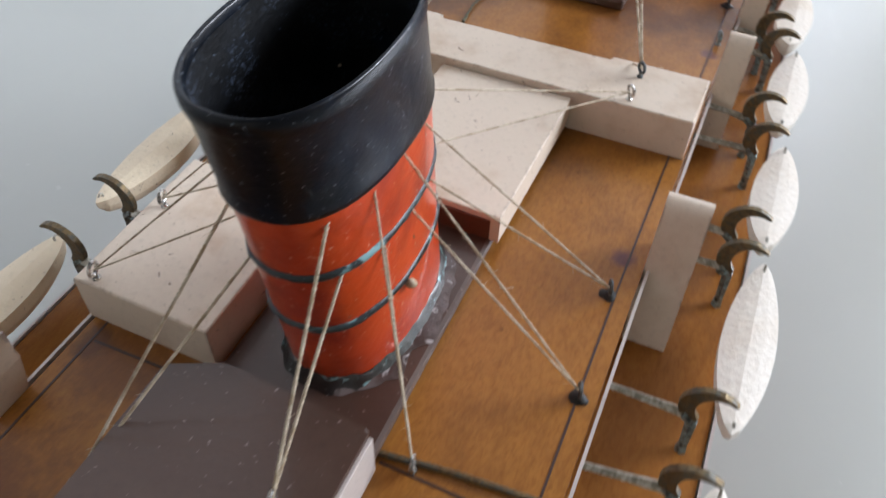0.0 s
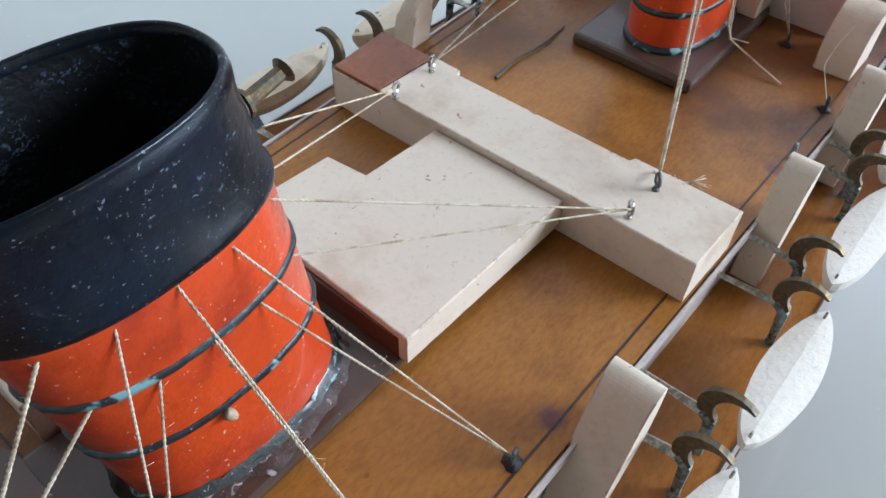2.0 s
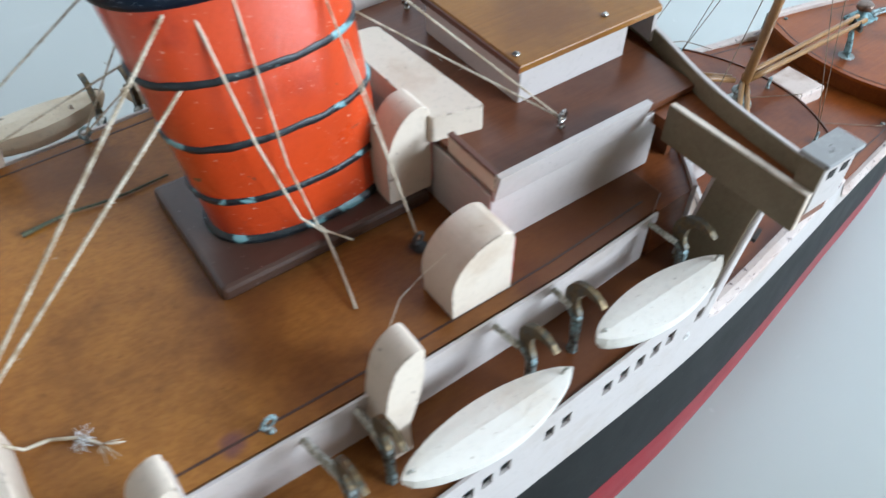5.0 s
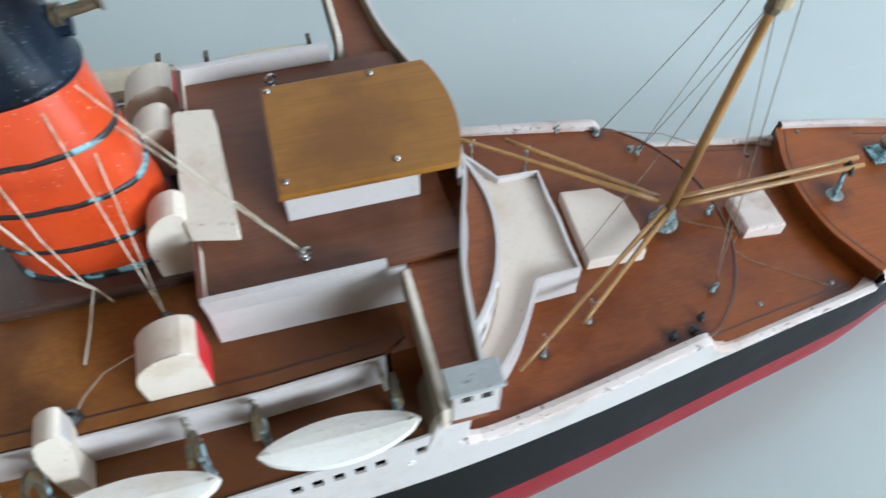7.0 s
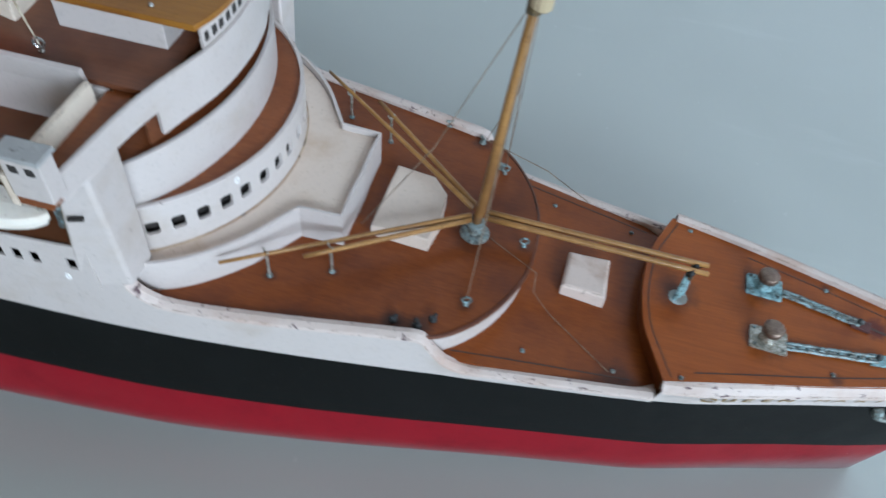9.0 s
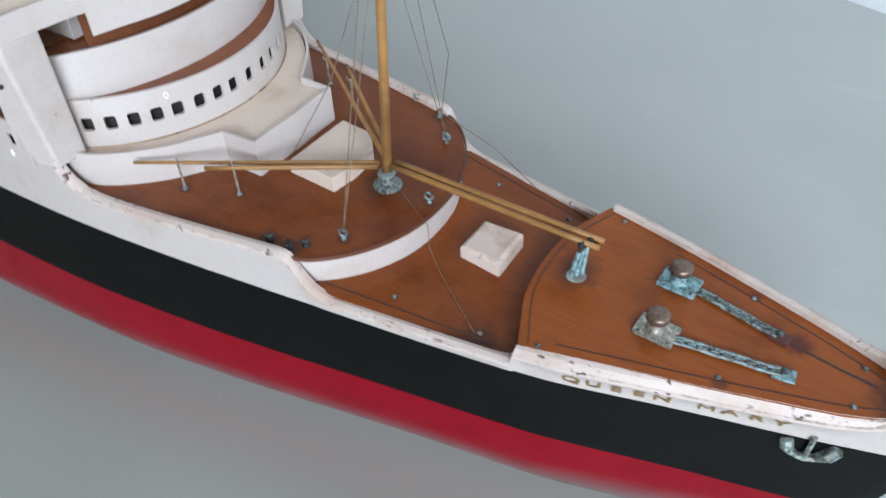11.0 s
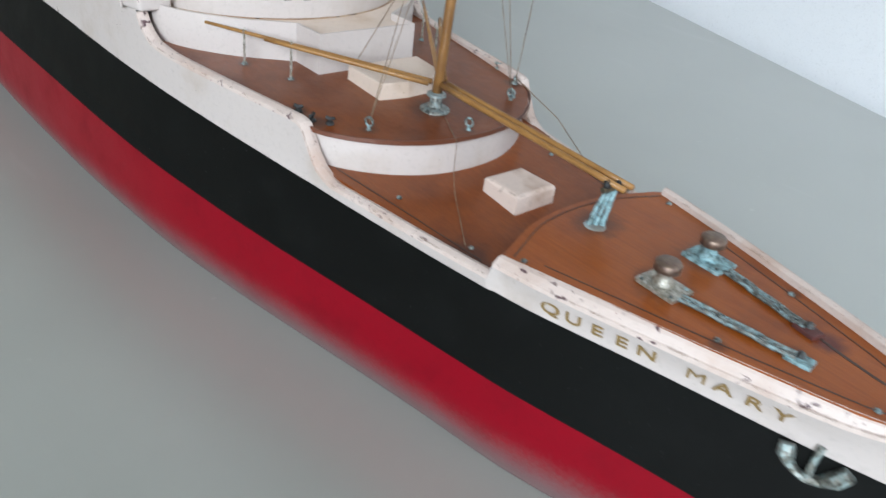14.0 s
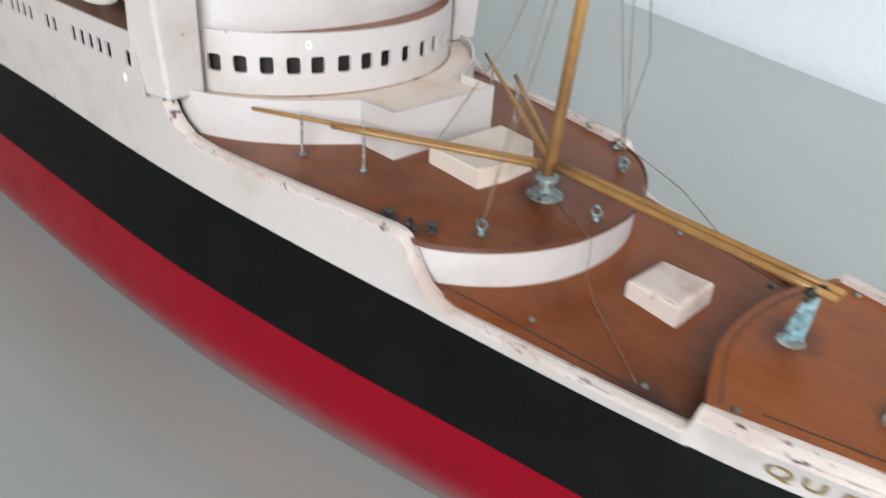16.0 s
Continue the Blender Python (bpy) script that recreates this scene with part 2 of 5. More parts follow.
M_FORE = wood("red_brown_foredeck_wood", (0.185, 0.048, 0.009), (0.130, 0.031, 0.006), (0.060, 0.012, 0.004), 0.3, coat=0.22, knots=0.15, stretch=5, blots=FORE_BLOTS)
M_WELL = wood("golden_well_deck_wood", (0.205, 0.052, 0.008), (0.145, 0.033, 0.005), (0.07, 0.014, 0.004), 0.3, coat=0.22, knots=0.15, stretch=5, blots=FORE_BLOTS[6:7])
M_FOC = wood("orange_forecastle_wood", (0.285, 0.073, 0.009), (0.215, 0.049, 0.006), (0.12, 0.022, 0.004), 0.3, coat=0.22, knots=0.15, blots=FOC_BLOTS)
M_HOUSE = wood("dark_house_deck_wood", (0.165, 0.060, 0.027), (0.125, 0.043, 0.019), (0.065, 0.021, 0.011), 0.35, knots=0.15)
M_ROOF = wood("varnished_roof_wood", (0.29, 0.125, 0.020), (0.22, 0.088, 0.014), (0.14, 0.050, 0.011), 0.34, coat=0.2, knots=0.1)
M_SPAR = wood("varnished_spar_wood", (0.36, 0.19, 0.06), (0.26, 0.125, 0.036), (0.11, 0.048, 0.018), 0.4, stretch=6)
M_LINE = paint("dark_inlay_line", (0.045, 0.018, 0.010), (0.07, 0.03, 0.015), None, 0.5)
M_EDGE = paint("dark_varnished_edge", (0.11, 0.035, 0.016), (0.08, 0.025, 0.012), None, 0.4)
M_BRASS = metal("tarnished_brass", (0.17, 0.12, 0.06), (0.060, 0.055, 0.036), (0.10, 0.068, 0.038), 0.5)
M_TIN = metal("dull_tinned_wire", (0.55, 0.53, 0.48), (0.20, 0.19, 0.15), (0.30, 0.27, 0.21), 0.4)
M_VERD = metal("verdigris_brass", (0.22, 0.22, 0.20), (0.25, 0.36, 0.375), (0.05, 0.055, 0.05), 0.6, (0.45, 0.62))
M_TURQ = metal("turquoise_verdigris", (0.22, 0.30, 0.30), (0.27, 0.43, 0.46), (0.08, 0.13, 0.13), 0.7, (0.41, 0.60))
M_WIRE = metal("green_coated_wire", (0.10, 0.10, 0.05), (0.055, 0.060, 0.030), (0.035, 0.036, 0.02), 0.7, (0.4, 0.6), 0.1)
M_ANCHOR = metal("crusted_anchor_metal", (0.30, 0.30, 0.27), (0.28, 0.36, 0.35), (0.10, 0.10, 0.085), 0.5, (0.45, 0.62))
M_DARKCRUST = paint("black_corrosion", (0.010, 0.010, 0.010), (0.025, 0.028, 0.027), (0.12, 0.16, 0.16), 0.6, (0.45, 0.7), (0.66, 0.70), bump_s=1.0)
M_PEACH = paint("yellowed_peach_paint", (0.62, 0.505, 0.42), (0.51, 0.38, 0.28), (0.30, 0.20, 0.13), 0.5, (0.46, 0.74), (0.73, 0.75), (0.40, 0.30, 0.20))
M_DIRT = paint("brown_dirt_line", (0.26, 0.155, 0.085), (0.42, 0.31, 0.21), (0.06, 0.035, 0.02), 0.6, (0.42, 0.6), (0.58, 0.64))
M_WORN = paint("worn_cream_paint", (0.62, 0.50, 0.435), (0.40, 0.27, 0.20), (0.14, 0.09, 0.06), 0.5, (0.44, 0.70), (0.70, 0.73), (0.40, 0.30, 0.22), clustered=True, worn_edges=True)
M_FOOT = metal("grey_green_corroded_brass", (0.30, 0.30, 0.27), (0.20, 0.25, 0.25), (0.07, 0.075, 0.07), 0.55, (0.42, 0.62))
M_SALT = paint("pale_verdigris_crust", (0.36, 0.42, 0.42), (0.16, 0.15, 0.13), (0.05, 0.04, 0.035), 0.8, (0.42, 0.6), (0.58, 0.64), (0.5, 0.55, 0.55), bump_s=1.0)
M_GLUE = paint("dried_glue_film", (0.16, 0.13, 0.125), (0.07, 0.05, 0.045), (0.42, 0.40, 0.40), 0.15, (0.42, 0.6), (0.60, 0.68), (0.3, 0.28, 0.28), bump_s=1.0, chip_scale=340)
M_REDCRUST = paint("red_brown_rust_crust", (0.10, 0.028, 0.024), (0.05, 0.018, 0.016), (0.25, 0.16, 0.15), 0.6, (0.45, 0.65), (0.64, 0.70), bump_s=1.0)
M_CRUST = paint("glue_and_dirt_crust", (0.022, 0.016, 0.015), (0.05, 0.055, 0.052), (0.20, 0.34, 0.35), 0.35, (0.42, 0.62), (0.61, 0.67), (0.40, 0.42, 0.42), bump_s=1.0, chip_scale=420, coat=0.4)
M_BOAT = paint("thick_wrinkled_boat_paint", (0.79, 0.73, 0.65), (0.72, 0.62, 0.51), (0.30, 0.22, 0.17), 0.5, (0.5, 0.8), (0.76, 0.775), (0.5, 0.42, 0.34), bump_s=1.0)
# tan twin of the boat paint: port shade and warm bounce coloured in
M_BOAT_TAN = paint("shaded_boat_paint", (0.76, 0.64, 0.47), (0.62, 0.48, 0.31), (0.25, 0.16, 0.10), 0.5, (0.46, 0.75), (0.72, 0.74), (0.4, 0.3, 0.2), bump_s=0.8)
# tan for thin panels on the aft faces of the wings, tower and cab
M_TAN = wood("tan_panel_wood", (0.21, 0.165, 0.105), (0.17, 0.13, 0.082), (0.10, 0.075, 0.045), 0.55, coat=0.0, stretch=5, knots=0.2)
M_RINGMARK = paint("white_paper", (0.80, 0.78, 0.76), (0.72, 0.70, 0.68), None, 0.7)
M_LOOKOUT = paint("tan_lookout_paint", (0.42, 0.33, 0.20), (0.30, 0.21, 0.11), (0.12, 0.08, 0.05), 0.5)
M_EYE = metal("bright_screw_eye", (0.62, 0.60, 0.56), (0.06, 0.055, 0.05), (0.22, 0.20, 0.18), 0.25, (0.5, 0.62), 0.9)
M_DARKEYE = metal("corroded_screw_eye", (0.12, 0.13, 0.13), (0.03, 0.035, 0.035), (0.06, 0.055, 0.05), 0.5, (0.45, 0.6), 0.5)
M_BRONZE = metal("brown_bronze", (0.22, 0.16, 0.12), (0.10, 0.075, 0.06), (0.15, 0.10, 0.08), 0.4, (0.55, 0.7), 0.7)
M_RING = paint("black_band_paint", (0.012, 0.014, 0.017), (0.03, 0.045, 0.05), (0.20, 0.36, 0.38), 0.4, (0.45, 0.7), (0.57, 0.63), (0.24, 0.30, 0.31), bump_s=0.8, chip_scale=110)
M_GOLD = paint("worn_gold_letter_paint", (0.235, 0.15, 0.05), (0.16, 0.095, 0.03), (0.5, 0.45, 0.38), 0.45, chip_at=(0.68, 0.7))
M_DARKIN = paint("dark_interior", (0.02, 0.016, 0.013), (0.03, 0.022, 0.018), None, 0.8)
M_CABROOF = paint("grey_cab_roof_paint", (0.48, 0.47, 0.45), (0.30, 0.29, 0.28), (0.16, 0.15, 0.14), 0.5, (0.42, 0.62), (0.66, 0.69))


def thread_mat(name, pale, dark):
    m, nt, bs = nodes_of(name)
    v = coords(nt)
    col = mix(nt, ramp(nt, noise_tex(nt, v, 260, 3), 0.4, 0.65), pale, dark)
    nt.links.new(col, bs.inputs["Base Color"])
    bs.inputs["Roughness"].default_value = 0.85
    bump(nt, bs, noise_tex(nt, v, 2600, 2), 0.6, 0.0003)
    return m


M_THREAD = thread_mat("linen_thread", (0.62, 0.54, 0.42), (0.38, 0.29, 0.19))
M_STAY = thread_mat("dark_stay_thread", (0.24, 0.17, 0.11), (0.12, 0.08, 0.05))


def table_mat():
    m, nt, bs = nodes_of("grey_gloss_table_paint")
    v = coords(nt)
    big = noise_tex(nt, v, 7, 4, 0.5)
    fine = noise_tex(nt, v, 160, 5, 0.6)
    col = mix(nt, ramp(nt, big, 0.35, 0.7), (0.350, 0.366, 0.333), (0.325, 0.341, 0.309))
    col = mix(nt, ramp(nt, fine, 0.66, 0.74), col, (0.36, 0.37, 0.345), 0.4)
    # faint wiping streaks and small marks
    wipe = noise_tex(nt, coords(nt, (0.16, 1, 1), 62), 26, 4, 0.6, 0.3)
    col = mix(nt, ramp(nt, wipe, 0.60, 0.74), col, (0.44, 0.45, 0.42), 0.35)
    col = mix(nt, ramp(nt, noise_tex(nt, v, 75, 3, 0.6), 0.71, 0.75), col, (0.50, 0.51, 0.48), 0.35)
    nt.links.new(col, bs.inputs["Base Color"])
    bs.inputs["Roughness"].default_value = 0.42
    bs.inputs["Specular IOR Level"].default_value = 0.8
    bs.inputs["Coat Weight"].default_value, bs.inputs["Coat Roughness"].default_value, bs.inputs["Coat IOR"].default_value = 1.0, 0.34, 2.0
    bump(nt, bs, noise_tex(nt, v, 30, 2), 0.05, 0.001)
    return m


M_TABLE = table_mat()
M_WALL = paint("white_wall_paint", (0.88, 0.89, 0.91), (0.86, 0.87, 0.89), None, 0.7, spec=0.3)
# unseen walls and ceiling, toned to shape the bounced and mirrored light
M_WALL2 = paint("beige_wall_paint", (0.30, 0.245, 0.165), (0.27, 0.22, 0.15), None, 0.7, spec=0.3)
M_WALL3 = paint("tan_wall_paint", (0.48, 0.46, 0.41), (0.45, 0.43, 0.385), None, 0.7, spec=0.3)
M_CEIL = paint("dim_ceiling_paint", (0.22, 0.195, 0.165), (0.20, 0.18, 0.15), None, 0.8, spec=0.2)
M_FLOOR = wood("room_floor_wood", (0.30, 0.19, 0.11), (0.22, 0.13, 0.07), (0.12, 0.07, 0.04), stretch=8)

# ---------------------------------------------------------------- mesh helpers


def mesh_object(name, bm, material, parent=None, label="", smooth=False):
    me = bpy.data.meshes.new(name)
    bmesh.ops.recalc_face_normals(bm, faces=bm.faces)
    bm.to_mesh(me)
    bm.free()
    me.materials.append(material)
    if smooth:
        for p in me.polygons:
            p.use_smooth = True
    ob = new(name, me)
    if parent is not None:
        ob.parent = parent
    if label:
        tagged(ob, label)
    return ob


def part(name, bm, material, parent, label="", smooth=False):
    return mesh_object(name, bm, material, parent, label, smooth)


def thing(name, label, category, group="", at=(0, 0, 0), kind=""):
    ob = new(name)
    ob.location = at
    ob.empty_display_size = 0.005
    return tagged(ob, label, category, group, kind)


def soften(bm, edges, width, seg=2):
    if width > 0:
        bmesh.ops.bevel(bm, geom=list(edges), offset=width, segments=seg, affect="EDGES", profile=0.5, clamp_overlap=True)


def box(x0, x1, y0, y1, z0, z1, bev=0.0004, bm=None):
    """A box with worn edges."""
    own = bmesh.new()
    bmesh.ops.create_cube(own, size=1)
    for v in own.verts:
        v.co = Vector(((x0 + x1) / 2 + v.co.x * (x1 - x0), (y0 + y1) / 2 + v.co.y * (y1 - y0), (z0 + z1) / 2 + v.co.z * (z1 - z0)))
    soften(own, own.edges, bev)
    return joined(own, bm)


def joined(own, bm):
    if bm is None:
        return own
    me = bpy.data.meshes.new("tmp")
    own.to_mesh(me)
    own.free()
    bm.from_mesh(me)
    bpy.data.meshes.remove(me)
    return bm


def prism(pts, z0, z1, bev=0.0, bm=None):
    """A flat outline raised from z0 to z1."""
    own = bmesh.new()
    lo = [own.verts.new((x, y, z0)) for x, y in pts]
    hi = [own.verts.new((x, y, z1)) for x, y in pts]
    top = own.faces.new(hi)
    own.faces.new(lo[::-1])
    n = len(pts)
    for i in range(n):
        own.faces.new((lo[i], lo[(i + 1) % n], hi[(i + 1) % n], hi[i]))
    if bev:
        soften(own, top.edges, bev)
    return joined(own, bm)


def side_prism(pts, y0, y1, bev=0.0, bm=None):
    """An outline in x and z, given thickness from y0 to y1."""
    own = bmesh.new()
    a = [own.verts.new((x, y0, z)) for x, z in pts]
    b = [own.verts.new((x, y1, z)) for x, z in pts]
    own.faces.new(a)
    own.faces.new(b[::-1])
    n = len(pts)
    for i in range(n):
        own.faces.new((a[i], b[i], b[(i + 1) % n], a[(i + 1) % n]))
    if bev:
        soften(own, own.edges, bev)
    return joined(own, bm)


def sweep(pts, radius, seg=8, bm=None, flat=1.0, closed=False):
    """A round rod along points; radius may be one number or one for each point."""
    own = bmesh.new()
    pts = [Vector(p) for p in pts]
    n = len(pts)
    rad = [radius] * n if not hasattr(radius, "__len__") else list(radius)
    rings = []
    last = None
    for i, p in enumerate(pts):
        if closed:
            d = (pts[(i + 1) % n] - pts[i - 1]).normalized()
        else:
            d = (pts[min(i + 1, n - 1)] - pts[max(i - 1, 0)]).normalized()
        if last is None:
            ref = Vector((0, 0, 1)) if abs(d.z) < 0.9 else Vector((1, 0, 0))
            u = d.cross(ref).normalized()
        else:
            u = (last - d * last.dot(d)).normalized()
        last = u
        w = d.cross(u)
        rings.append([own.verts.new(p + (u * math.cos(2 * math.pi * k / seg) + w * math.sin(2 * math.pi * k / seg) * flat) * rad[i]) for k in range(seg)])
    last_ring = n if closed else n - 1
    for i in range(last_ring):
        a, b = rings[i], rings[(i + 1) % n]
        for k in range(seg):
            own.faces.new((a[k], a[(k + 1) % seg], b[(k + 1) % seg], b[k]))
    if not closed:
        own.faces.new(rings[0][::-1])
        own.faces.new(rings[-1])
    return joined(own, bm)


def lathe(profile, cx=0.0, cy=0.0, seg=20, ax=1.0, ay=1.0, bm=None, lean=0.0, cap=True):
    """Turned or oval shape: profile of (radius, z); lean moves x with z."""
    own = bmesh.new()
    rings = []
    for r, z in profile:
        rings.append([own.verts.new((cx + lean * z + r * ax * math.cos(2 * math.pi * k / seg), cy + r * ay * math.sin(2 * math.pi * k / seg), z)) for k in range(seg)])
    for a, b in zip(rings, rings[1:]):
        for k in range(seg):
            own.faces.new((a[k], a[(k + 1) % seg], b[(k + 1) % seg], b[k]))
    if cap:
        own.faces.new(rings[0][::-1])
        own.faces.new(rings[-1])
    return joined(own, bm)


def glide(table, x):
    """Smooth curve through a short table of (x, value)."""
    xs = [a for a, _ in table]
    if x <= xs[0]:
        return table[0][1]
    if x >= xs[-1]:
        return table[-1][1]
    i = max(k for k in range(len(xs)) if xs[k] <= x)
    x0, y0 = table[i]
    x1, y1 = table[i + 1]
    s = (y1 - y0) / (x1 - x0)
    sa = (y0 - table[i - 1][1]) / (x0 - table[i - 1][0]) if i > 0 else s
    sb = (table[i + 2][1] - y1) / (table[i + 2][0] - x1) if i + 2 < len(table) else s
    m0 = 0 if sa * s <= 0 else 2 * sa * s / (sa + s)
    m1 = 0 if sb * s <= 0 else 2 * sb * s / (sb + s)
    h = x1 - x0
    t = (x - x0) / h
    return (2 * t**3 - 3 * t**2 + 1) * y0 + (t**3 - 2 * t**2 + t) * h * m0 + (-2 * t**3 + 3 * t**2) * y1 + (t**3 - t**2) * h * m1


def path_wall(pts, z0, z1, thick, bm=None, bev=0.0):
    """An upright wall of that thickness along a line of (x, y) points."""
    own = bmesh.new()
    n = len(pts)
    rows = []
    for i, (x, y) in enumerate(pts):
        ax, ay = pts[max(i - 1, 0)]
        bx, by = pts[min(i + 1, n - 1)]
        d = Vector((bx - ax, by - ay)).normalized()
        o = Vector((-d.y, d.x)) * thick
        za = z0(x) if callable(z0) else z0
        zb = z1(x) if callable(z1) else z1
        rows.append([own.verts.new(c) for c in ((x, y, za), (x + o.x, y + o.y, za), (x + o.x, y + o.y, zb), (x, y, zb))])
    for a, b in zip(rows, rows[1:]):
        for k in range(4):
            own.faces.new((a[k], a[(k + 1) % 4], b[(k + 1) % 4], b[k]))
    own.faces.new(rows[0][::-1])
    own.faces.new(rows[-1])
    return joined(own, bm)


def finer(pts, n=4):
    """More points along a smooth line through those given."""
    out = []
    m = len(pts)
    for i in range(m - 1):
        p0, p1, p2, p3 = (Vector(pts[max(i - 1, 0)]), Vector(pts[i]), Vector(pts[i + 1]), Vector(pts[min(i + 2, m - 1)]))
        for j in range(n):
            t = j / n
            q = 0.5 * (2 * p1 + (p2 - p0) * t + (2 * p0 - 5 * p1 + 4 * p2 - p3) * t**2 + (3 * p1 - p0 - 3 * p2 + p3) * t**3)
            out.append((q.x, q.y))
    return out + [tuple(pts[-1])]


def arc(cx, cy, r, a0, a1, n):
    return [(cx + r * math.cos(radians(a0 + (a1 - a0) * i / n)), cy + r * math.sin(radians(a0 + (a1 - a0) * i / n))) for i in range(n + 1)]


def rounded(pts, r, n=4):
    """The outline with its corners rounded."""
    out = []
    m = len(pts)
    for i in range(m):
        p, a, b = Vector(pts[i]), Vector(pts[i - 1]), Vector(pts[(i + 1) % m])
        u, w = (a - p), (b - p)
        k = min(r, u.length * 0.45, w.length * 0.45)
        s, e = p + u.normalized() * k, p + w.normalized() * k
        for j in range(n + 1):
            t = j / n
            q = s * (1 - t) ** 2 + p * 2 * t * (1 - t) + e * t**2
            out.append((q.x, q.y))
    return out


# ---------------------------------------------------------------- room and table


def build_room():
    def slab(name, a, b, z0, z1, mat, label, category):
        bm = prism([tuple(room(x, y).xy) for x, y in ((a[0], a[1]), (b[0], a[1]), (b[0], b[1]), (a[0], b[1]))], z0, z1)
        ob = mesh_object(name, bm, mat)
        return tagged(ob, label, category, kind="structure")

    f = TABLE_Z - 0.74
    top = f + 3.2
    slab("floor", (-2.2, -2.7), (4.2, 0.63), f - 0.05, f, M_FLOOR, "brown wooden floor under the grey table", "floor")
    slab("ceiling", (-2.2, -2.7), (4.2, 0.63), top, top + 0.05, M_CEIL, "plain unseen ceiling of the room, dark to hold back bounce", "ceiling")
    slab("wall_north", (-2.25, 0.57), (4.25, 0.63), f, top, M_WALL, "plain white wall behind the grey table", "wall")
    slab("wall_west", (-2.25, -2.7), (-2.2, 0.57), f, top, M_WALL3, "plain pale tan end wall of the room", "wall")
    # end wall with an unseen window, added to hold the second lamp
    for a, z0, z1 in (((-2.7, -2.3), f, top), ((-0.9, 0.57), f, top), ((-2.3, -0.9), f, 0.84), ((-2.3, -0.9), 2.16, top)):
        slab("wall_east", (4.2, a[0]), (4.3, a[1]), z0, z1, M_WALL2, "plain beige end wall round the added window", "wall")
    added_win = thing("added_window", "white unseen window frame added in the end wall", "window", kind="structure")
    for y0, y1, z0, z1 in ((-2.3, -2.26, 0.84, 2.16), (-0.94, -0.9, 0.84, 2.16), (-2.26, -0.94, 0.84, 0.88), (-2.26, -0.94, 2.12, 2.16)):
        part("window_frame", prism([tuple(room(x, y).xy) for x, y in ((4.25, y0), (4.29, y0), (4.29, y1), (4.25, y1))], z0, z1), M_WALL, added_win)
    # the window wall, with a real opening
    for a, z0, z1 in (((-2.25, 2.2), f, top), ((4.1, 4.25), f, top), ((2.2, 4.1), f, 0.84), ((2.2, 4.1), 2.16, top)):
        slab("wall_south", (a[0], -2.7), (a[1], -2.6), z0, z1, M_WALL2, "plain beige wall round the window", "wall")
    win = thing("window_1", "white wooden window frame with daylight behind it", "window", kind="structure")
    for x0, x1, z0, z1 in ((2.2, 2.24, 0.84, 2.16), (4.06, 4.1, 0.84, 2.16), (2.24, 4.06, 0.84, 0.88), (2.24, 4.06, 2.12, 2.16), (3.13, 3.17, 0.88, 2.12)):
        part("window_frame", prism([tuple(room(x, y).xy) for x, y in ((x0, -2.69), (x1, -2.69), (x1, -2.65), (x0, -2.65))], z0, z1), M_WALL, win)
    tab = thing("table", "grey painted table with a smooth glossy top", "table", at=room(0, 0, f))

    def tpart(name, pts, z0, z1, mat, bev):
        bm = prism([tuple(room(x, y).xy) for x, y in pts], z0, z1, bev)
        bm.transform(Matrix.Translation(-Vector(room(0, 0, f))))
        return part(name, bm, mat, tab)

    tpart("tabletop", ((-1.5, -0.62), (1.5, -0.62), (1.5, 0.56), (-1.5, 0.56)), TABLE_Z - 0.03, TABLE_Z, M_TABLE, 0.002)
    for x in (-1.42, 1.36):
        for y in (-0.55, 0.44):
            tpart("leg", ((x, y), (x + 0.06, y), (x + 0.06, y + 0.06), (x, y + 0.06)), f, TABLE_Z - 0.0302, M_WALL, 0.002)


build_room()

# ---------------------------------------------------------------- hull
STEM_TOP = 0.538
BREADTH = ((-0.47, 0.012), (-0.45, 0.040), (-0.40, 0.070), (-0.30, 0.085), (-0.10, 0.086), (0.0, 0.0855), (0.10, 0.0825), (0.15, 0.080), (0.19, 0.0775), (0.21, 0.0755), (0.26, 0.068), (0.308, 0.0600), (0.35, 0.0535), (0.39, 0.0475), (0.43, 0.039), (0.4575, 0.0318), (0.49, 0.0225), (0.51, 0.0155), (0.525, 0.0095), (0.534, 0.005), (0.538, 0.0012))
# the starboard bow is carved narrower and lower than the port one
BREADTH_STB = ((-0.47, 0.012), (-0.45, 0.040), (-0.40, 0.070), (-0.30, 0.085), (-0.10, 0.086), (0.0, 0.0855), (0.10, 0.0825), (0.15, 0.080), (0.19, 0.0775), (0.21, 0.0755), (0.26, 0.068), (0.308, 0.0594), (0.35, 0.0527), (0.385, 0.0475), (0.409, 0.0433), (0.425, 0.0390), (0.4475, 0.0322), (0.469, 0.0258), (0.491, 0.0195), (0.504, 0.0150), (0.513, 0.0115), (0.525, 0.0066), (0.534, 0.0032), (0.538, 0.0012))
BLACK_LINE = ((-0.47, -0.062), (0.10, -0.0646), (0.16, -0.0670), (0.20, -0.0686), (0.24, -0.0711), (0.28, -0.0736), (0.32, -0.0762), (0.36, -0.0783), (0.40, -0.0797), (0.44, -0.0811), (0.48, -0.0832), (0.51, -0.0843), (0.538, -0.0850))
RED_LINE = ((-0.47, -0.099), (0.10, -0.1007), (0.16, -0.1033), (0.20, -0.1052), (0.24, -0.1075), (0.28, -0.1098), (0.32, -0.1114), (0.36, -0.1125), (0.40, -0.1137), (0.44, -0.1165), (0.48, -0.1205), (0.51, -0.1240), (0.538, -0.1265))
